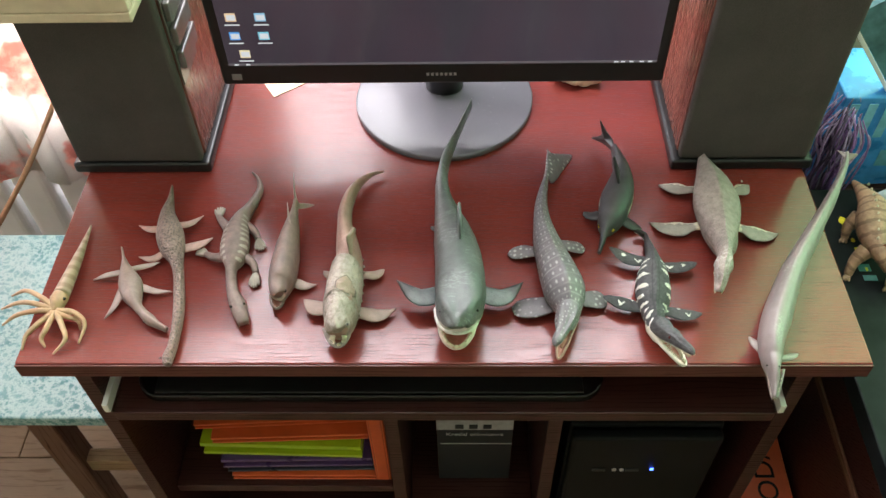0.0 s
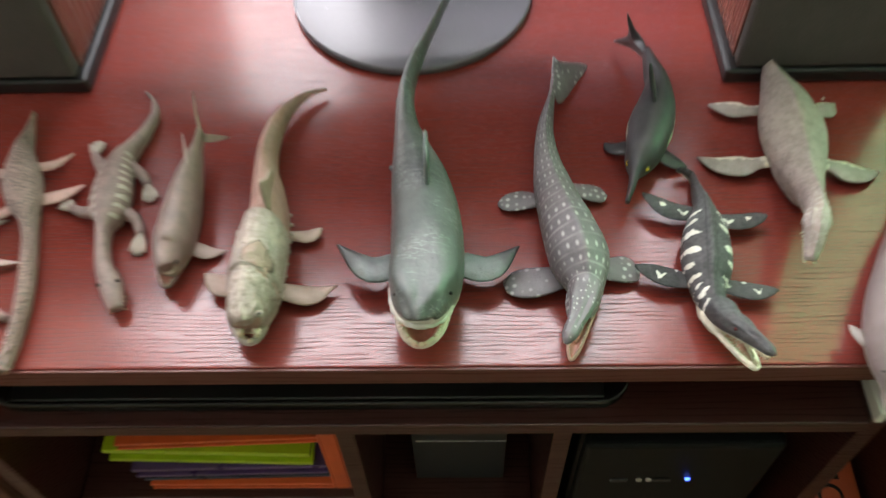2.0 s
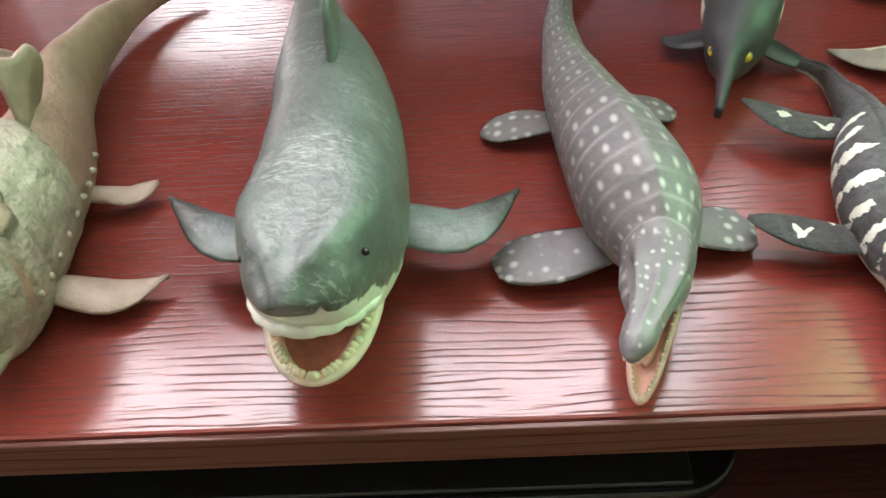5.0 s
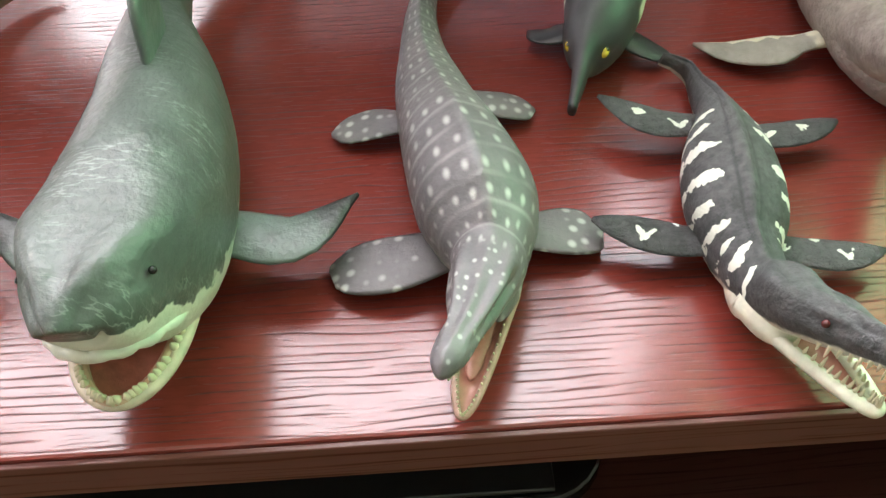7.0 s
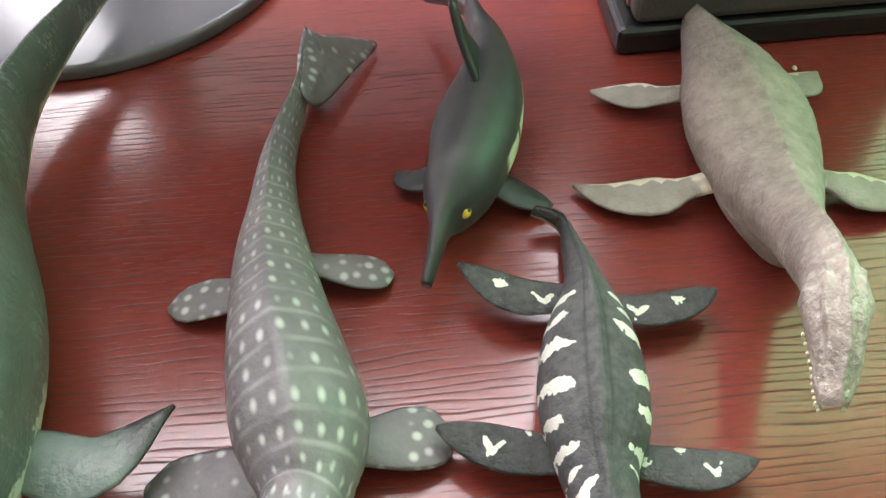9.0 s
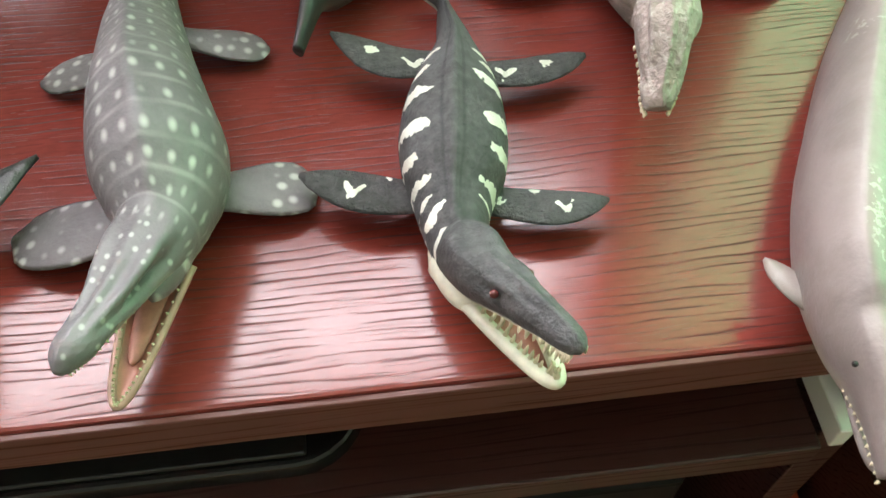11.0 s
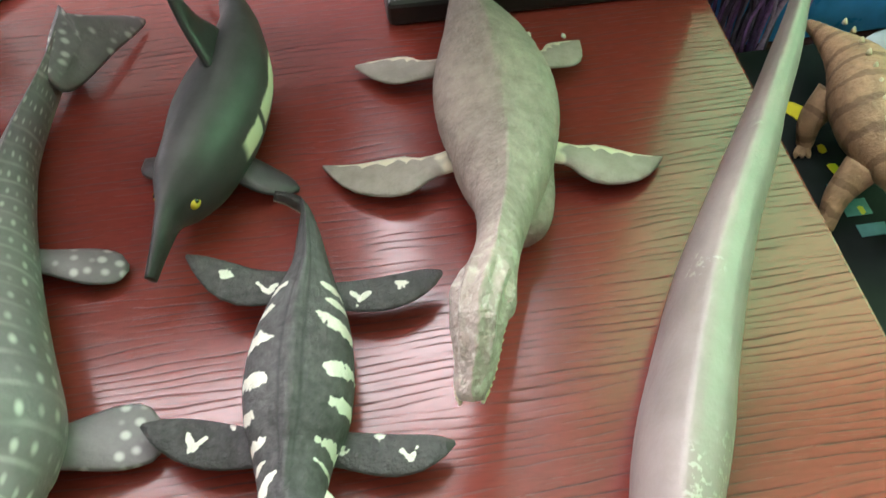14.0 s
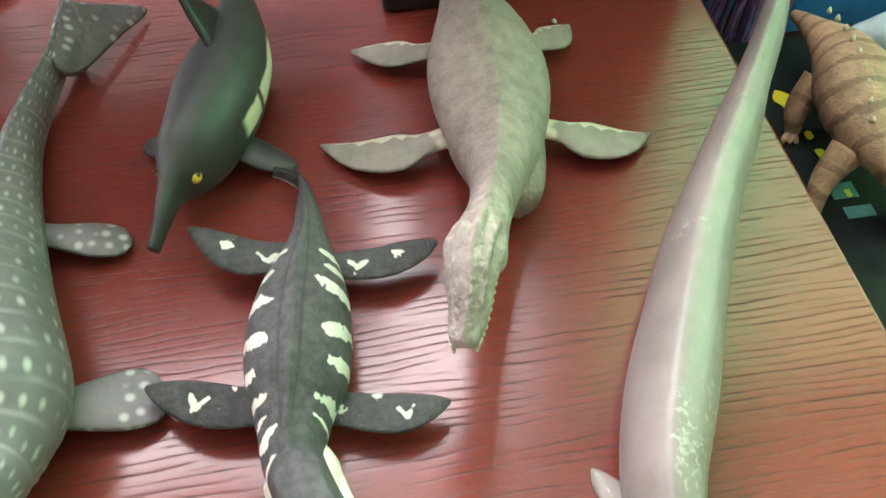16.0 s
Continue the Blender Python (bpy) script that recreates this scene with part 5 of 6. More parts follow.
def dunkleosteus():
    t = Toy()
    t.body(DUNK[:-1], 0, 80, 34, lumps=0.2, fold=0.3)
    shell = [(x, y, z + 0.6, w * 1.05 + 0.4, h * 1.04 + 0.4) for x, y, z, w, h in DUNK]
    fine = glide(shell, 120)
    t.start("head_armour", "pale bone coloured head and shoulder armour")
    t.body(fine[72:121], 5, 110, 64, lumps=0.5, freq=75, sculpt=armour_form)
    for k in DUNK_FINS:
        t.fin(DUNK_FINS[k], 1, 3.0)
    t.plate(DUNK_DORSAL, 1, 3.4)
    (hx, hy, hz), (jx, jy, jz) = DUNK_JAW
    t.jaw((hx, hy, hz), (jx, jy, jz), 13.5, 9, 3.0, 5, 2, (8, 4.0, 2.0), 3, 3)
    nx, ny, nz = DUNK[-1][:3]
    for s in (-1, 1):
        t.tooth((nx + s * 6, ny, nz - 8), (0, -0.2, -1), 9, 3.2)
    for i in range(9):
        p = fine[60 + 4 * i]
        for s in (-1, 1):
            t.ball((p[0] + s * p[3] * 0.96, p[1], p[2] - 0.25 * p[4]), 1.7, 5, name="side_knob")
    for x, y, z in DUNK_EYE:
        t.ball((x * 0.95, y, z), 3.0, 5, 0.8)
        t.ball((x * 1.0, y - 0.8, z + 1.7), 1.2, 4, name="")
    body = skin("pinkish_brown_fish_paint", (0.345, 0.215, 0.178), (0.36, 0.26, 0.21), 0.45, (-0.6, -0.2), 0.2, 120, 0.6)
    fin = skin("pale_brown_fin_paint", (0.31, 0.22, 0.18), (0.36, 0.27, 0.22), 0.45, (-0.9, -0.5), 0.2, 120, 0.5)

    def sutures(n, u, v, high, p, col):
        """Plate joints, and a bare brown five-sided field between shoulder and head plates."""
        c = n.math("ABSOLUTE", n.math("ADD", n.math("COSINE", n.math("MULTIPLY", v, 2 * math.pi)), 0.33))
        mm = n.math("MULTIPLY", u, 1000.0)
        slope = n.math("MULTIPLY", c, 17.0)
        up = n.ramp(high, -0.05, 0.05)
        g = n.math("MAXIMUM", n.math("MULTIPLY", n.math("SUBTRACT", c, 0.5), 18.0), n.math("MAXIMUM", n.math("SUBTRACT", n.math("ADD", slope, 29.0), mm), n.math("SUBTRACT", n.math("ADD", mm, slope), 57.0)))
        inside = n.math("MULTIPLY", n.math("SUBTRACT", 1.0, n.ramp(g, -0.3, 0.2)), up)
        rim = n.math("MULTIPLY", n.math("SUBTRACT", 1.0, n.ramp(n.math("ABSOLUTE", g), 0.3, 1.0)), up)
        d = n.voronoi(p, 30, 1.0, "DISTANCE_TO_EDGE")
        col = n.mix(n.math("MULTIPLY", n.math("SUBTRACT", 1.0, n.ramp(d, 0.004, 0.03)), 0.35), col, (0.20, 0.18, 0.14))
        pits = n.math("SUBTRACT", 1.0, n.ramp(n.noise(p, 190, 4), 0.36, 0.5))
        col = n.mix(n.math("MULTIPLY", pits, 0.55), col, (0.17, 0.145, 0.105))
        col = n.mix(inside, col, (0.30, 0.215, 0.17))
        return n.mix(n.math("MULTIPLY", rim, 0.85), col, (0.07, 0.05, 0.035))
    armour = skin("pale_bone_armour_paint", (0.345, 0.290, 0.252), (0.3, 0.28, 0.22), 0.45, (-0.9, -0.5), 0.35, 60, 1.6, extra=sutures)
    t.done("toy_armoured_fish", DUNK_AT, [body, fin, MOUTH_RED, TEETH, EYE_BLACK, armour], "pinkish brown rubber toy fish with pale head armour", "toy fish")


def small_fish():
    t = Toy()
    t.body(FISH, 0, 70, 30, lumps=0.12)
    for k in FISH_FINS:
        t.fin(FISH_FINS[k], 1, 2.4)
    for pl, nm in ((FISH_UPPER, "tail_lobe"), (FISH_LOWER, "tail_lobe"), (FISH_DORSAL, "dorsal_fin")):
        t.plate(pl, 1, 2.0, nm)
    (hx, hy, hz), (jx, jy, jz) = FISH_JAW
    t.jaw((hx, hy, hz), (jx, jy, jz), 9, 6, 1.8, 0, 2, (10, 2.0, 0.7), 3, 2)
    for x, y, z in FISH_EYE:
        t.ball((x, y, z), 1.8, 4)
    body = skin("beige_grey_fish_paint", (0.212, 0.150, 0.134), (0.36, 0.3, 0.24), 0.42, (-0.6, -0.2), 0.2, 120, 0.4)
    fin = skin("beige_fin_paint", (0.37, 0.275, 0.245), (0.45, 0.36, 0.3), 0.45, (-0.9, -0.5), 0.15, 120, 0.4)
    t.done("toy_fish", FISH_AT, [body, fin, MOUTH_PINK, TEETH, EYE_BLACK], "beige grey rubber toy fish with small open mouth", "toy fish")


def nothosaur():
    t = Toy()
    t.body(NOTHO, 0, 90, 32, lumps=0.2)
    for leg in (NOTHO_BL, NOTHO_BR, NOTHO_FL, NOTHO_FR):
        (a, b, c, d) = leg
        t.start("leg")
        t.tube([(*a, 6.5), (*b, 4.8), (*c, 3.6)], 0, 16, 12)
        w = Vector(d) - Vector(c)
        side = w.cross(Vector((0, 0, 1))).normalized()
        for k in (-2, -1, 0, 1, 2):
            e = Vector(d) + side * (3.0 * k) - w * (0.05 * k * k)
            t.tube([(*c, 2.6), (*((Vector(c) + e) / 2 + side * k * 0.4), 2.2), (*e, 1.0)], 1, 8, 8)
    t.upper_teeth(NOTHO, 12, 6, 3.0, 0.7, 0.3)
    for s in (-1, 1):
        t.ball((11 + 7 * s, -94 + 2 * s, 19), 1.6, 4)

    def ribs(n, u, v, high, p, col):
        st = n.ramp(n.math("SINE", n.math("ADD", n.math("MULTIPLY", u, 760), n.math("MULTIPLY", n.noise(p, 90), 4.0))), 0.0, 0.5)
        f = n.math("MULTIPLY", n.ramp(high, 0.1, 0.3), n.math("SUBTRACT", 1.0, n.ramp(high, 0.78, 0.92)))
        g = n.math("MULTIPLY", n.ramp(u, 0.09, 0.10), n.math("SUBTRACT", 1.0, n.ramp(u, 0.165, 0.172)))
        return n.mix(n.math("MULTIPLY", n.math("MULTIPLY", st, f), n.math("MULTIPLY", g, 0.9)), col, (0.44, 0.38, 0.325))
    body = skin("grey_brown_lizard_paint", (0.215, 0.152, 0.137), (0.36, 0.31, 0.27), 0.46, (-0.6, -0.2), 0.25, 140, 0.6, extra=ribs)
    foot = skin("pale_foot_paint", (0.38, 0.33, 0.28), (0.4, 0.35, 0.3), 0.46, (-0.9, -0.5), 0.2, 140, 0.5)
    t.done("toy_nothosaur", NOTHO_AT, [body, foot, MOUTH_PINK, TEETH, EYE_BLACK], "grey brown rubber toy nothosaur with webbed feet", "toy reptile")


def long_neck():
    t = Toy()
    t.body(LONGNECK, 0, 100, 30, lumps=0.1)
    for k in LONGNECK_FINS:
        t.fin(LONGNECK_FINS[k], 1, 2.4)
    for s in (-1, 1):
        t.ball((16 + 5 * s, -111, 11), 1.1, 4)

    def net(n, u, v, high, p, col):
        d = n.voronoi(p, 310, 0.6)
        f = n.math("MULTIPLY", n.math("SUBTRACT", 1.0, n.ramp(d, 0.25, 0.5)), n.ramp(high, 0.35, 0.65))
        return n.mix(n.math("MULTIPLY", f, 0.85), col, (0.105, 0.088, 0.076))
    body = skin("speckled_beige_paint", (0.270, 0.185, 0.163), (0.31, 0.25, 0.21), 0.46, (-0.6, -0.2), 0.2, 150, 1.1, 330, extra=net)
    fin = skin("pinkish_fin_paint", (0.42, 0.265, 0.23), (0.42, 0.32, 0.27), 0.46, (-0.9, -0.5), 0.2, 140, 0.4)
    t.done("toy_elasmosaur", LONGNECK_AT, [body, fin, MOUTH_PINK, TEETH, EYE_BLACK], "speckled beige rubber toy elasmosaur with a very long neck", "toy reptile")


def small_plesiosaur():
    t = Toy()
    t.body(SMALLPLE, 0, 80, 28, ridge=0.1, lumps=0.1)
    for k in SMALLPLE_FINS:
        t.fin(SMALLPLE_FINS[k], 1, 2.2)
    for s in (-1, 1):
        t.ball((20 + 3 * s, -35 + 5 * s, 14), 1.0, 4)
    body = skin("pale_grey_beige_paint", (0.287, 0.205, 0.183), (0.36, 0.32, 0.28), 0.44, (-0.6, -0.2), 0.18, 120, 0.4)
    fin = skin("pale_pinkish_fin_paint", (0.40, 0.305, 0.28), (0.45, 0.38, 0.33), 0.46, (-0.9, -0.5), 0.15, 120, 0.4)
    t.done("toy_plesiosaur", SMALLPLE_AT, [body, fin, MOUTH_PINK, TEETH, EYE_BLACK], "small pale beige rubber toy plesiosaur", "toy reptile")


def nautiloid():
    t = Toy()
    t.body([(*r[:3], r[3], r[3]) for r in CONE], 0, 60, 28, lumps=0.15)
    (ax, ay, az), (hx, hy, hz) = CONE_HEAD
    t.start("head", "ochre rubber head")
    t.body([(ax, ay, az, 9, 9), ((ax + hx) / 2, (ay + hy) / 2, 14, 9, 9), (hx, hy, hz, 6, 6), (hx - 2, hy - 4, hz, 3, 3)], 1, 20, 20, lumps=0.3)
    for arm in (CONE_A1, CONE_A2, CONE_A3, CONE_A4, CONE_A5, CONE_A6, CONE_A7, CONE_A8):
        t.start("arm", "ochre rubber arm")
        t.tube([(*p, r) for p, r in zip(arm, (3.6, 3.0, 2.4, 1.0))], 1, 26, 12)
    for s in (-1, 1):
        t.ball((ax + 7 * s, ay - 8, 18), 2.0, 2)

    def bands(n, u, v, high, p, col):
        st = n.ramp(n.math("SINE", n.math("ADD", n.math("MULTIPLY", u, 430), n.math("MULTIPLY", n.noise(p, 60), 2.0))), -0.3, 0.7)
        return n.mix(n.math("MULTIPLY", st, 0.75), col, (0.27, 0.175, 0.115))
    shell = skin("banded_shell_paint", (0.44, 0.325, 0.230), (0.42, 0.31, 0.22), 0.4, (-0.9, -0.5), 0.15, 120, 0.4, extra=bands)
    arms = skin("ochre_arm_paint", (0.45, 0.290, 0.165), (0.42, 0.28, 0.16), 0.42, (-0.9, -0.5), 0.2, 120, 0.4)
    t.done("toy_nautiloid", CONE_AT, [shell, arms, EYE_BLACK], "ochre rubber toy nautiloid with banded cone shell and arms", "toy mollusc")


for build in (megatooth_shark, mosasaur, ichthyosaur, liopleurodon, kronosaur, basilosaur, dunkleosteus, small_fish, nothosaur, long_neck, small_plesiosaur, nautiloid):
    build()


# ---- beside and under the desk ----
def stool():
    s = thing("stool", (-0.667, 0.273, 0), "wooden stool with a teal marbled top beside the desk", "stool")
    part("seat", box(-0.27, 0.25, -0.19, 0.148, 0.452, 0.475, 0.003), MARBLE, s, "teal marbled laminate top")
    for x in (0.075, 0.227):
        for y in (-0.15, 0.103):
            part("leg", box(x - 0.02, x + 0.02, y - 0.02, y + 0.02, 0.0, 0.4515, 0.003), STOOL_WOOD, s)
    for y in (-0.15, 0.103):
        part("stretcher", box(0.096, 0.206, y - 0.012, y + 0.012, 0.25, 0.285, 0.003), STRETCHER_WOOD, s, "pale worn stretcher")
    for x in (-0.24, ):
        for y in (-0.15, 0.103):
            part("leg", box(x - 0.02, x + 0.02, y - 0.02, y + 0.02, 0.0, 0.4515, 0.003), STOOL_WOOD, s)


stool()


def folder(x0, x1, y0, y1, z0, z1, material, label, turn=0.0):
    f = thing("folder", ((x0 + x1) / 2, (y0 + y1) / 2, z0), label, "folder", "folders stacked under the desk")
    f.rotation_euler = (0, 0, radians(turn))
    w, d, h = (x1 - x0) / 2, (y1 - y0) / 2, z1 - z0
    part("cover", box(-w, w, -d, d, h * 0.72, h, 0.001), material, f)
    part("cover", box(-w, w, -d, d, 0.0, h * 0.2, 0.001), material, f)
    part("papers", box(-w + 0.006, w - 0.006, -d + 0.02, d - 0.01, h * 0.205, h * 0.715), PAPER, f, "loose white papers")
    return f


PAPER = plain("white_paper", (0.70, 0.68, 0.63), 0.8, grain=80, spread=0.08)
ORANGE = plain("orange_plastic_folder", (0.62, 0.10, 0.025), 0.3, grain=40, spread=0.12)
LIME = plain("lime_green_folder", (0.34, 0.46, 0.01), 0.35, grain=40, spread=0.1)
PURPLE = plain("purple_plastic_folder", (0.075, 0.035, 0.12), 0.28, grain=40, spread=0.2)
NAVY = plain("dark_blue_folder", (0.025, 0.03, 0.055), 0.28, grain=40, spread=0.2)
stack = ((-0.31, -0.098, 0.05, 0.35, 0.354, 0.368, ORANGE, "orange plastic folder at the bottom of the pile", 0), (-0.318, -0.10, 0.056, 0.34, 0.369, 0.394, NAVY, "dark blue plastic folder in the pile", 1),
         (-0.318, -0.105, 0.05, 0.33, 0.395, 0.418, PURPLE, "purple plastic folder in the pile", 1), (-0.336, -0.112, 0.055, 0.34, 0.419, 0.450, LIME, "lime green cardboard folder in the pile", -1.5),
         (-0.325, -0.11, 0.06, 0.35, 0.453, 0.467, ORANGE, "orange folder with an elastic band on the pile", 2), (-0.35, -0.11, 0.075, 0.35, 0.470, 0.482, ORANGE, "orange plastic folder on top of the pile", 3))
for row in stack:
    folder(*row)


def upright_folder():
    f = thing("folder", (-0.090, 0.05, 0.3535), "orange plastic folder standing upright beside the pile", "folder", "folders stacked under the desk")
    for x in (-0.011, 0.008):
        part("cover", box(x, x + 0.003, 0.0, 0.30, 0.0, 0.20, 0.001), ORANGE, f)
    part("spine", box(-0.0078, 0.0078, 0.0, 0.003, 0.0, 0.20, 0.0008), ORANGE, f)
    part("papers", box(-0.0074, 0.0074, 0.012, 0.295, 0.004, 0.192), PAPER, f, "loose white papers")


upright_folder()


def pencil_box():
    b = thing("pencil_box", (0.042, 0.10, 0.251), "dark cardboard box of coloured pencils with white band", "box")
    dark = plain("dark_card", (0.012, 0.013, 0.016), 0.55, grain=60)
    grey = plain("dull_white_print", (0.34, 0.33, 0.33), 0.6, grain=60)
    part("carton", box(-0.055, 0.055, 0.0, 0.05, 0.0, 0.235, 0.001), dark, b)
    part("white_band", box(-0.055, 0.055, -0.0012, -0.0002, BAND, 0.232), grey, b, "white printed band")
    part("printed_line", box(-0.05, 0.055, -0.0012, -0.0002, BAND - 0.044, BAND - 0.0425), grey, b)
    lettering("lettering", "Kredki ołówkowe", 0.0115, pose(0, -0.0010, BAND - 0.018, 90, 0, 0), grey, b)
    for x in (-0.022, -0.002, 0.018):
        part("printed_dot", box(x - 0.006, x + 0.006, -0.002, -0.0013, BAND + 0.004, BAND + 0.016, 0.0003), dark, b)


BAND = 0.163
pencil_box()


def computer():
    c = thing("computer_tower", (0.265, 0.05, 0.081), "black computer tower with a lit blue lamp under the desk", "computer")
    part("case", box(-0.10, 0.10, 0.0, 0.42, 0.0, 0.44, 0.004), SATIN_BLACK, c)
    part("front_panel", box(-0.098, 0.098, -0.018, -0.0005, 0.005, 0.435, 0.006, 3), SATIN_BLACK, c)
    part("power_lamp", box(0.014, 0.019, -0.0205, -0.0185, 0.348, 0.353, 0.0008), glow("blue_lamp", (0.05, 0.12, 1.0), 9.0), c, "lit blue lamp")
    for x in (-0.055, -0.010):
        part("port", box(x - 0.009, x + 0.009, -0.0205, -0.0185, 0.345, 0.351, 0.0005), BLACK_PLASTIC, c)
    for x in (-0.034, -0.024):
        part("jack", disc(x, 0, 0, 0.002, 0.0032, 0.0032, 0.0004, 16), METAL, c).matrix_basis = pose(0, -0.0187, 0.349, 90, 0, 0) 


computer()


# ---- right of the desk ----
def side_cabinet():
    c = thing("side_cabinet", (0.76, 0.22, 0), "dark brown low cabinet beside the desk", "cabinet")
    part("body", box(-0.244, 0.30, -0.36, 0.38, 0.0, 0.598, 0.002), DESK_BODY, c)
    part("shelf_edge", box(-0.2485, -0.2445, -0.36, 0.38, 0.488, 0.502, 0.0012), wood("worn_edge_wood", (0.16, 0.075, 0.045), (0.09, 0.04, 0.025), 0.3, across=(1, 0, 1)), c, "paler worn edge strip")


side_cabinet()
CARD_BLACK = plain("black_printed_card", (0.014, 0.016, 0.017), 0.36, grain=30, spread=0.35, relief=0.05)
CARD_BLACK.node_tree.nodes["Principled BSDF"].inputs["Specular IOR Level"].default_value = 0.06
CARD_TEAL = plain("teal_printed_card", (0.09, 0.22, 0.24), 0.25, grain=30, spread=0.5, relief=0.05)
PRINT_YELLOW = plain("yellow_print", (0.62, 0.50, 0.02), 0.35, relief=0.0)
CARD_BLUE = plain("blue_printed_card", (0.06, 0.34, 0.92), 0.28, grain=24, spread=0.45, relief=0.0)
CARD_LIGHT = plain("pale_blue_print", (0.22, 0.55, 0.68), 0.4, relief=0.0)
PRINT_RED = plain("red_print", (0.60, 0.09, 0.06), 0.35, grain=90, spread=0.4, relief=0.0)


def game_box():
    b = thing("game_box", (0.64, 0.16, 0.599), "large black board game box with yellow print", "box")
    part("lid", box(-0.152, 0.15, -0.25, 0.196, 0.012, 0.041, 0.002), CARD_BLACK, b)
    part("tray", box(-0.146, 0.144, -0.244, 0.190, 0.0, 0.0115, 0.001), CARD_BLACK, b)
    rnd = random.Random(4)
    for i in range(6):
        y, x = 0.134 - 0.0165 * i, -0.094 + 0.001 * i
        w = (0.007, 0.003, 0.0028, 0.0034, 0.0026, 0.002)[i]
        pts = [(x + w * (1 + 0.35 * rnd.uniform(-1, 1)) * math.cos(a * 0.6283), y + (w + 0.0018) * (1 + 0.35 * rnd.uniform(-1, 1)) * math.sin(a * 0.6283)) for a in range(10)]
        part("yellow_mark", prism(pts, 0.0412, 0.0418), PRINT_YELLOW, b)
    for i in range(3):
        y = 0.069 - 0.016 * i
        part("teal_mark", box(-0.101 + 0.002 * i, -0.087 + 0.004 * rnd.random() + 0.002 * i, y - 0.006 + 0.003 * rnd.random(), y + 0.004 + 0.003 * rnd.random(), 0.0412, 0.0417), CARD_TEAL, b)
    for i in range(9):
        y = 0.17 - 0.012 * i
        part("white_mark", box(-0.1526, -0.1521, y - 0.003, y + 0.003, 0.018, 0.024 + 0.008 * rnd.random()), PAPER, b)
    for i in range(2):
        part("yellow_letter_bar", box(-0.110 + 0.012 * i, -0.102 + 0.012 * i, -0.225, -0.198, 0.0412, 0.0418), PRINT_YELLOW, b)


game_box()


def horned_dinosaur():
    t = Toy()
    t.body([(-14, 118, 42, 4, 4), (-6, 92, 48, 10, 10), (4, 62, 50, 21, 20), (6, 34, 50, 28, 26), (4, 6, 48, 27, 25), (6, -18, 46, 20, 19), (14, -38, 44, 16, 15), (26, -54, 38, 15, 13), (36, -72, 30, 7, 7)], 0, 70, 28, lumps=0.5, fold=0.8)
    for name, a, b, c in (("leg", (-12, 44, 40), (-24, 36, 22), (-24, 30, 3)), ("leg", (22, 44, 40), (30, 36, 22), (32, 30, 3)), ("leg", (-8, -22, 36), (-22, -34, 20), (-28, -48, 3)), ("leg", (24, -28, 36), (34, -44, 20), (30, -60, 3))):
        t.start(name)
        t.tube([(*a, 13), (*b, 9), (*c, 6)], 0, 18, 14)
        for k in (-1, 0, 1):
            t.tube([(*c, 4), (c[0] + 4 * k - 3, c[1] - 8, 2.4, 2.6), (c[0] + 5 * k - 4, c[1] - 12, 1.6, 1.0)], 0, 8, 8)
    t.plate([(4, -30, 60), (20, -36, 78), (40, -34, 66), (36, -44, 46), (16, -44, 44)], 1, 5.0, "neck_frill")
    for s in (-1, 1):
        t.tooth((22 + 8 * s, -54, 50), (0.1 * s, -0.6, 0.8), 24, 3.2)
        t.ball((26 + 11 * s, -60, 44), 2.2, 2)
    for i in range(9):
        f = i / 8
        t.tooth((-2 + 3 * math.sin(f * 3), 90 - 112 * f, 58 + 16 * math.sin(math.pi * (0.15 + 0.75 * f))), (0, 0.3, 1), 4.5, 2.2)

    def stripes(n, u, v, high, p, col):
        st = n.ramp(n.math("SINE", n.math("ADD", n.math("MULTIPLY", u, 330), n.math("MULTIPLY", n.noise(p, 40), 5.0))), 0.55, 0.85)
        return n.mix(n.math("MULTIPLY", st, 0.6), col, (0.12, 0.062, 0.035))
    hide = skin("striped_brown_hide_paint", (0.40, 0.245, 0.15), (0.46, 0.32, 0.21), 0.5, (-0.6, -0.1), 0.3, 120, 0.9, extra=stripes)
    frill = skin("reddish_frill_paint", (0.30, 0.11, 0.06), (0.3, 0.13, 0.08), 0.5, (-0.9, -0.5), 0.3, 120, 0.6)
    r = t.done("toy_dinosaur", (0.553, 0.236), [hide, frill, EYE_BLACK, TEETH], "striped brown rubber toy horned dinosaur on a game box", "toy reptile", -10.0)
    r.location.z = 0.6403
    r.scale = (0.84, 0.84, 0.84)


horned_dinosaur()


def pale_toy():
    t = Toy()
    t.body([(-60, 20, 22, 3, 3), (-40, 16, 26, 12, 12), (-10, 6, 30, 26, 24), (25, 0, 32, 30, 28), (55, -6, 34, 20, 18), (80, -10, 40, 14, 12), (96, -14, 38, 5, 5)], 0, 50, 24, lumps=0.4)
    for x, y in ((0, -22), (40, -26), (4, 26), (44, 20)):
        t.start("leg")
        t.tube([(x, y * 0.6, 26, 11), (x, y, 12, 8), (x - 3, y, 3, 6)], 0, 14, 12)
    pale = skin("pale_blue_grey_paint", (0.46, 0.55, 0.60), (0.6, 0.64, 0.66), 0.5, (-0.6, -0.1), 0.2, 60, 0.5)
    r = t.done("toy_dinosaur", (0.645, 0.30), [pale], "pale blue grey rubber toy dinosaur on a game box", "toy reptile")
    r.location.z = 0.6403


pale_toy()


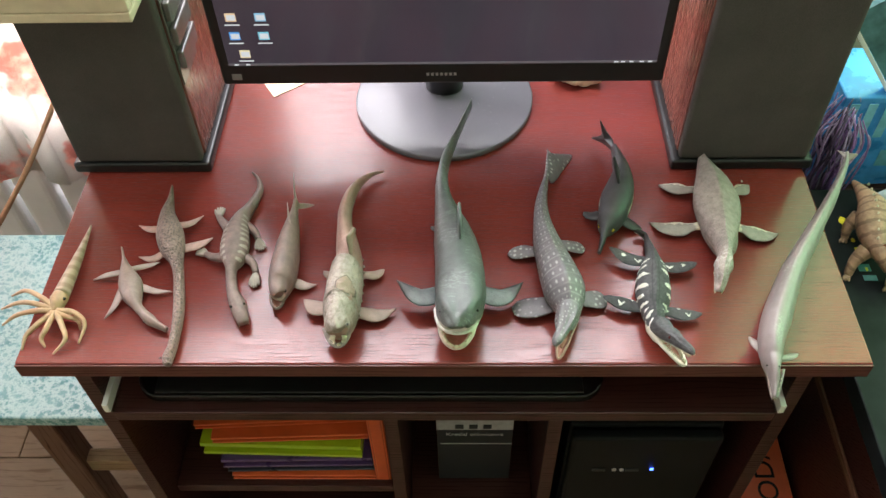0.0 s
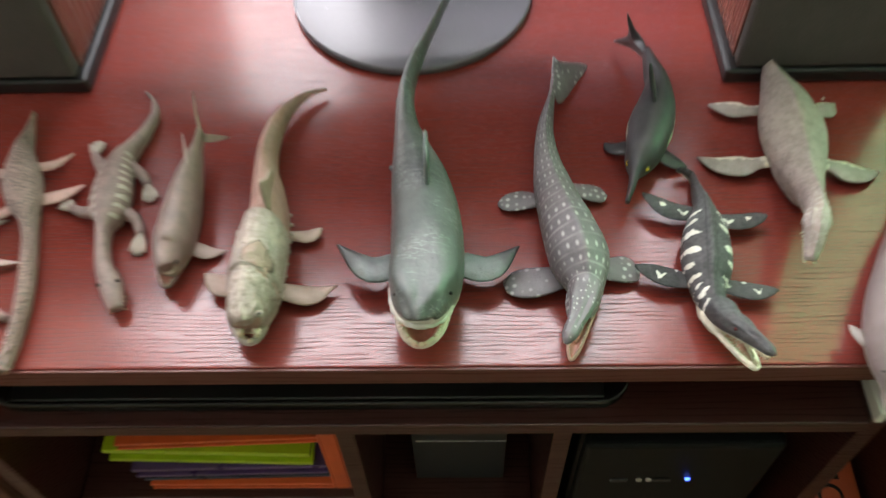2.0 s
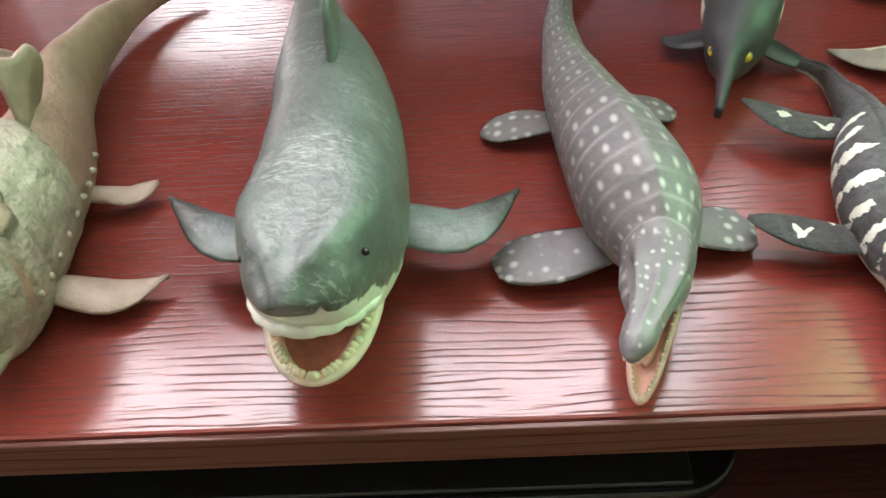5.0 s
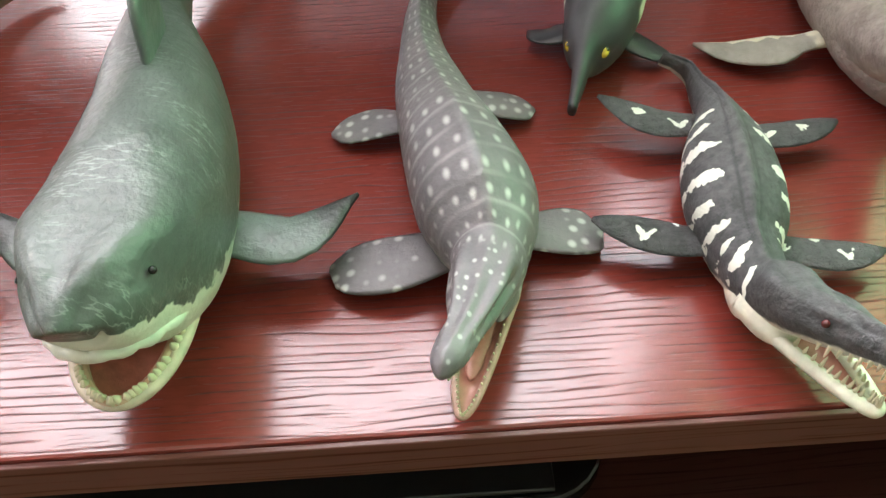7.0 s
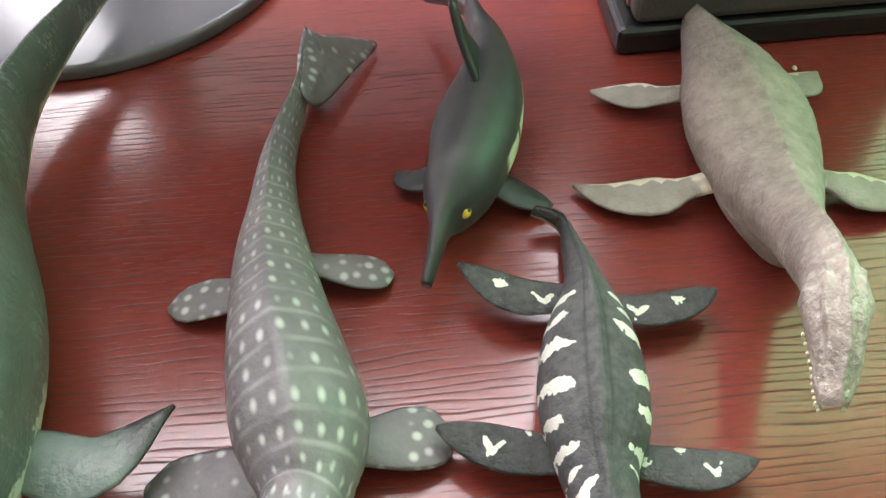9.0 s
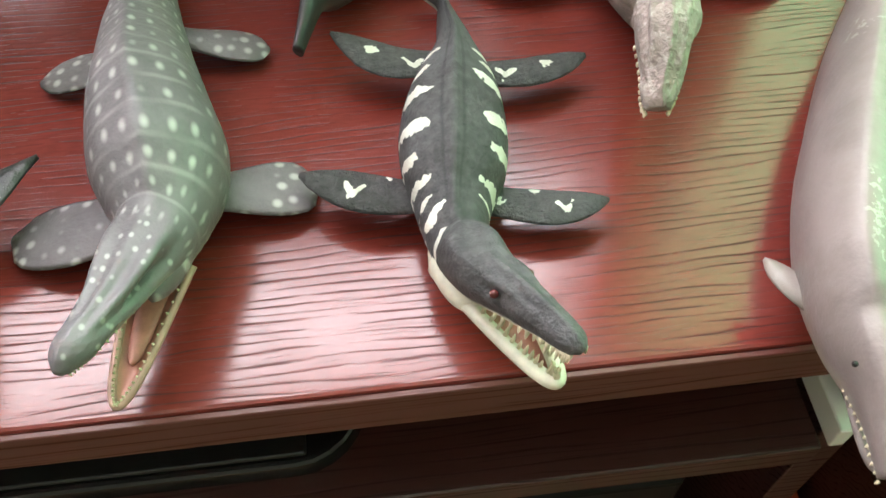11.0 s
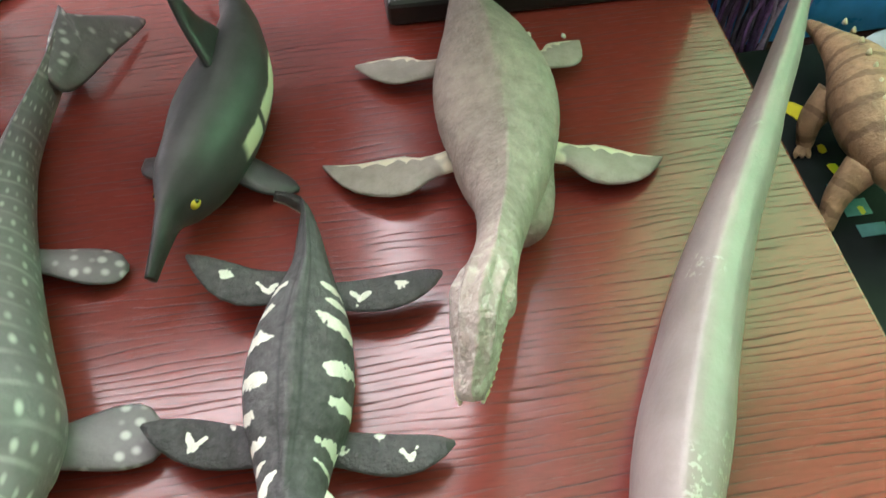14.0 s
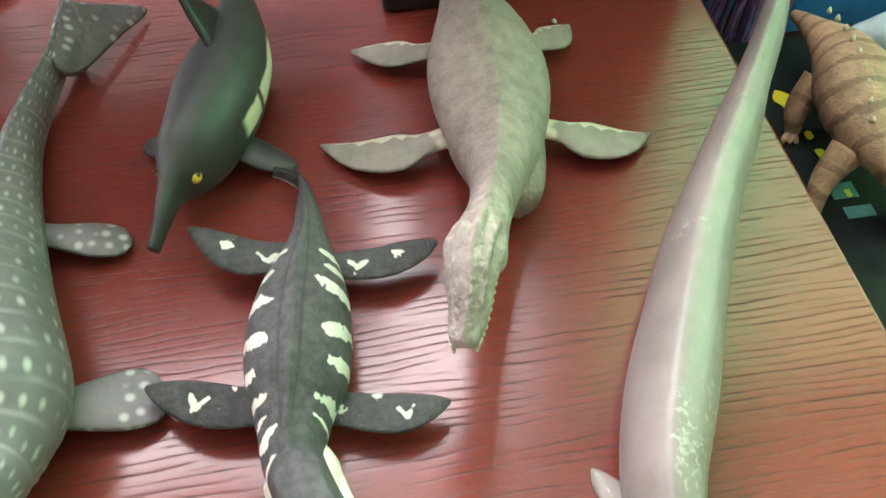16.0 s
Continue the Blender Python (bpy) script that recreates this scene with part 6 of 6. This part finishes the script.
def blue_box():
    b = thing("toy_box", (0.70, 0.455, 0.599), "bright blue cardboard toy box standing upright", "box")
    part("carton", box(-0.16, 0.14, -0.05, 0.06, 0.0, 0.165, 0.002), CARD_BLUE, b)
    for i in range(6):
        part("printed_stripe", box(-0.15 + 0.024 * i, -0.138 + 0.024 * i, -0.0512, -0.0502, 0.095, 0.155), CARD_LIGHT, b)
    part("printed_label", box(-0.08, 0.05, -0.0512, -0.0502, 0.04, 0.07), CARD_LIGHT, b)
    for i in range(4):
        part("number_bar", box(-0.065 + 0.026 * i, -0.050 + 0.026 * i, -0.0524, -0.0514, 0.047, 0.063), CARD_BLUE, b)


blue_box()


def leaning_board():
    b = thing("picture_board", (0.757, 0.385, 0.632), "dark teal picture board with pale and red figures, leaning", "board")
    b.rotation_euler = (radians(-8), radians(-38), 0)
    part("board", box(-0.04, 0.26, 0.0, 0.012, 0.0, 0.34, 0.001), CARD_TEAL, b)
    part("edge_strip", box(-0.046, -0.0405, -0.002, 0.014, 0.0, 0.34, 0.001), WHITE_PAINT, b, "white edge strip")
    for x, z, m, w in ((0.0, 0.27, CARD_LIGHT, 0.028), (0.05, 0.22, CARD_LIGHT, 0.022), (0.0, 0.18, PRINT_RED, 0.03), (0.16, 0.13, PRINT_RED, 0.03), (0.02, 0.15, CARD_LIGHT, 0.008)):
        pts = [(x + w * (0.7 + 0.5 * noise.noise((math.cos(a * 0.4) * 2 + x * 30, math.sin(a * 0.4) * 2, z * 20))) * math.cos(a * 0.3927), z + 1.3 * w * (0.7 + 0.5 * noise.noise((math.cos(a * 0.4) * 2, math.sin(a * 0.4) * 2 + 5, x * 20))) * math.sin(a * 0.3927)) for a in range(16)]
        part("printed_figure", moved(prism(pts, 0.0004, 0.0012), pose(0, 0, 0, 90, 0, 0)), m, b)


leaning_board()


def plush():
    """Purple grey tinsel-like strands hanging beside the loudspeaker."""
    p = thing("fringe_ornament", (0.545, 0.392, 0.5987), "purple and grey fringed ornament behind the game box", "ornament")
    rnd = random.Random(9)
    cols = [plain("mauve_strands", (0.30, 0.16, 0.42), 0.35, grain=300, spread=0.4), plain("grey_strands", (0.10, 0.07, 0.13), 0.35, grain=300, spread=0.4), plain("lilac_strands", (0.48, 0.36, 0.56), 0.3, grain=300, spread=0.4)]
    for i in range(70):
        t = Toy()
        x, y = rnd.uniform(-0.024, 0.020), rnd.uniform(-0.028, 0.036)
        t.tube([(1000 * x, 1000 * y, 0.5, 1.0), (1000 * x + rnd.uniform(-9, 9), 1000 * y - 4, 60, 1.5), (1000 * x + rnd.uniform(-15, 12), 1000 * y - 6, 118, 1.4), (1000 * x * 0.7, 1000 * y * 0.6, 130 + rnd.uniform(0, 40), 0.9)], 0, 14, 6)
        d = t.now
        me = bpy.data.meshes.new("strand")
        me.from_pydata(d["v"], [], d["f"])
        me.materials.append(cols[i % 3])
        me.polygons.foreach_set("use_smooth", [True] * len(d["f"]))
        new("strand", me).parent = p


plush()


def gap_things():
    o = thing("orange_box", (0.462, 0.08, 0.0), "orange cardboard box with black print between desk and cabinet", "box")
    orange = plain("orange_card", (0.52, 0.10, 0.035), 0.4, grain=30, spread=0.15)
    part("carton", box(-0.044, 0.046, -0.11, 0.13, 0.0, 0.32, 0.002), orange, o)
    lettering("lettering", "ODA", 0.042, pose(0.022, 0.0, 0.3205, 0, 0, 90) @ pose(0, -0.004, 0), CARD_BLACK, o)
    b = thing("bottle", (0.477, 0.15, 0.3206), "dark blue plastic bottle standing on the orange box", "bottle")
    t = Toy()
    t.tube([(0, 0, 0.2, 27), (0, 0, 4, 29), (0, 0, 60, 29), (0, 0, 110, 28), (0, 0, 140, 18), (0, 0, 155, 11)], 0, 40, 24)
    d = t.now
    me = bpy.data.meshes.new("flask")
    me.from_pydata(d["v"], [], d["f"])
    me.materials.append(plain("dark_blue_plastic", (0.012, 0.035, 0.075), 0.15, relief=0.0))
    me.polygons.foreach_set("use_smooth", [True] * len(d["f"]))
    new("flask", me).parent = b
    part("cap", disc(0, 0, 0.1555, 0.172, 0.012, 0.012, 0.001, 24), BLACK_PLASTIC, b)


gap_things()


# ---- left of and behind the desk things ----
def lid_box():
    b = thing("picture_tray", (-0.466, 0.36, 1.0125), "cream rimmed tray with a colourful picture lying on the loudspeaker", "tray")
    cream = plain("cream_card", (0.62, 0.52, 0.36), 0.5, grain=40, spread=0.12)
    part("base", box(-0.19, 0.16, -0.125, 0.13, 0.0, 0.012, 0.002), cream, b)
    for q in ((-0.19, 0.16, -0.125, -0.113), (-0.19, 0.16, 0.118, 0.13), (-0.19, -0.178, -0.1125, 0.1175), (0.148, 0.16, -0.1125, 0.1175)):
        part("rim", box(q[0], q[1], q[2], q[3], 0.0122, 0.030, 0.0015), cream, b)
    part("picture", box(-0.177, 0.147, -0.112, 0.117, 0.0122, 0.0135), CARD_LIGHT, b, "pale blue picture")
    for i, (x, y, m) in enumerate(((0.09, -0.08, PRINT_RED), (0.04, -0.085, CARD_BLACK), (0.0, -0.08, PRINT_RED), (-0.06, -0.08, cream), (-0.12, -0.085, PRINT_RED), (0.06, 0.0, CARD_TEAL))):
        part("printed_figure", disc(x, y, 0.0137, 0.0145, 0.017, 0.022, 0.0002, 20), m, b)


lid_box()


def rack():
    r = thing("card_rack", (-0.3015, 0.32, 0.88), "small grey plastic rack hooked on the loudspeaker's side", "rack")
    grey = plain("clear_grey_plastic", (0.13, 0.12, 0.115), 0.2, relief=0.0)
    part("back_plate", box(0.0, 0.002, -0.02, 0.045, 0.0, 0.12, 0.0005), grey, r)
    for i in range(3):
        part("pocket", box(0.0022, 0.010, -0.018, 0.043, 0.022 + 0.032 * i, 0.046 + 0.032 * i, 0.002), grey, r)


rack()


def sheet(name, pts, z, m, label, category):
    ob = mesh_object(name, prism(pts, 0, 0.0008), m)
    ob.location = (0, 0, TOP + z)
    return tagged(ob, label, category)


sheet("card", [(-0.262, 0.475), (-0.236, 0.432), (-0.196, 0.462), (-0.205, 0.50)], 0.0003, plain("cream_paper", (0.74, 0.62, 0.42), 0.6), "cream paper card lying behind the monitor", "card")


def crumpled():
    bm = bmesh.new()
    bmesh.ops.create_icosphere(bm, subdivisions=4, radius=1)
    for v in bm.verts:
        k = 1 + 0.55 * noise.noise(v.co * 1.7) + 0.25 * abs(noise.noise(v.co * 4.0))
        v.co = Vector((v.co.x * 0.034 * k, v.co.y * 0.026 * k, max(-0.012, v.co.z * 0.018 * k)))
    ob = mesh_object("crumpled_wrapper", bm, plain("cream_tissue", (0.70, 0.56, 0.42), 0.6, grain=120, spread=0.25, relief=0.6), smooth=True)
    ob.location = (0.19, 0.475, TOP + 0.0122)
    tagged(ob, "crumpled cream paper wrapper behind the monitor", "wrapper")


crumpled()
for x, y in ((0.357, 0.268), (0.374, 0.264)):
    bm = bmesh.new()
    bmesh.ops.create_icosphere(bm, subdivisions=2, radius=0.0013)
    for v in bm.verts:
        v.co *= 1 + 0.4 * noise.noise(v.co * 900)
        v.co.z = max(v.co.z, -0.0008)
    ob = mesh_object("crumb", bm, PAPER, smooth=True)
    ob.location = (x, y, TOP + 0.0009)
    tagged(ob, "tiny white crumb lying on the desk top", "crumb", "crumbs on the desk")


def tie():
    bm = bmesh.new()
    n = 24
    for i in range(n + 1):
        f = i / n
        x, z = -0.60 - 0.24 * f, 0.665 - 0.32 * f - 0.008 * math.sin(3.1 * f)
        for k in (0, 1):
            bm.verts.new((x + 0.012 * k, 0.502 + 0.003 * math.sin(9 * f), z + 0.030 * k))
    bm.verts.ensure_lookup_table()
    for i in range(n):
        bm.faces.new((bm.verts[2 * i], bm.verts[2 * i + 1], bm.verts[2 * i + 3], bm.verts[2 * i + 2]))
    ob = mesh_object("curtain_tie", bm, plain("orange_brown_ribbon", (0.52, 0.27, 0.15), 0.6, grain=60, spread=0.2), smooth=True)
    md = ob.modifiers.new("thickness", "SOLIDIFY")
    md.thickness = 0.004
    tagged(ob, "orange brown ribbon hanging across the radiator", "ribbon")


tie()


def pot():
    t = Toy()
    rows = [(0, 0, 0.3, 18), (0, 0, 3, 20), (0, 0, 35, 22), (0, 0, 74, 25), (0, 0, 77, 25.5)]
    t.tube(rows, 0, 30, 28)
    d = t.now
    me = bpy.data.meshes.new("hanging_pot")
    me.from_pydata(d["v"], [], d["f"])
    me.materials.append(WHITE_PAINT)
    me.polygons.foreach_set("use_smooth", [True] * (len(d["f"]) - 2) + [False] * 2)
    ob = new("white_pot", me)
    ob.location = (-0.676, 0.5835, 0.446)
    tagged(ob, "white plastic pot hooked on the radiator", "pot")


pot()
floorboards()
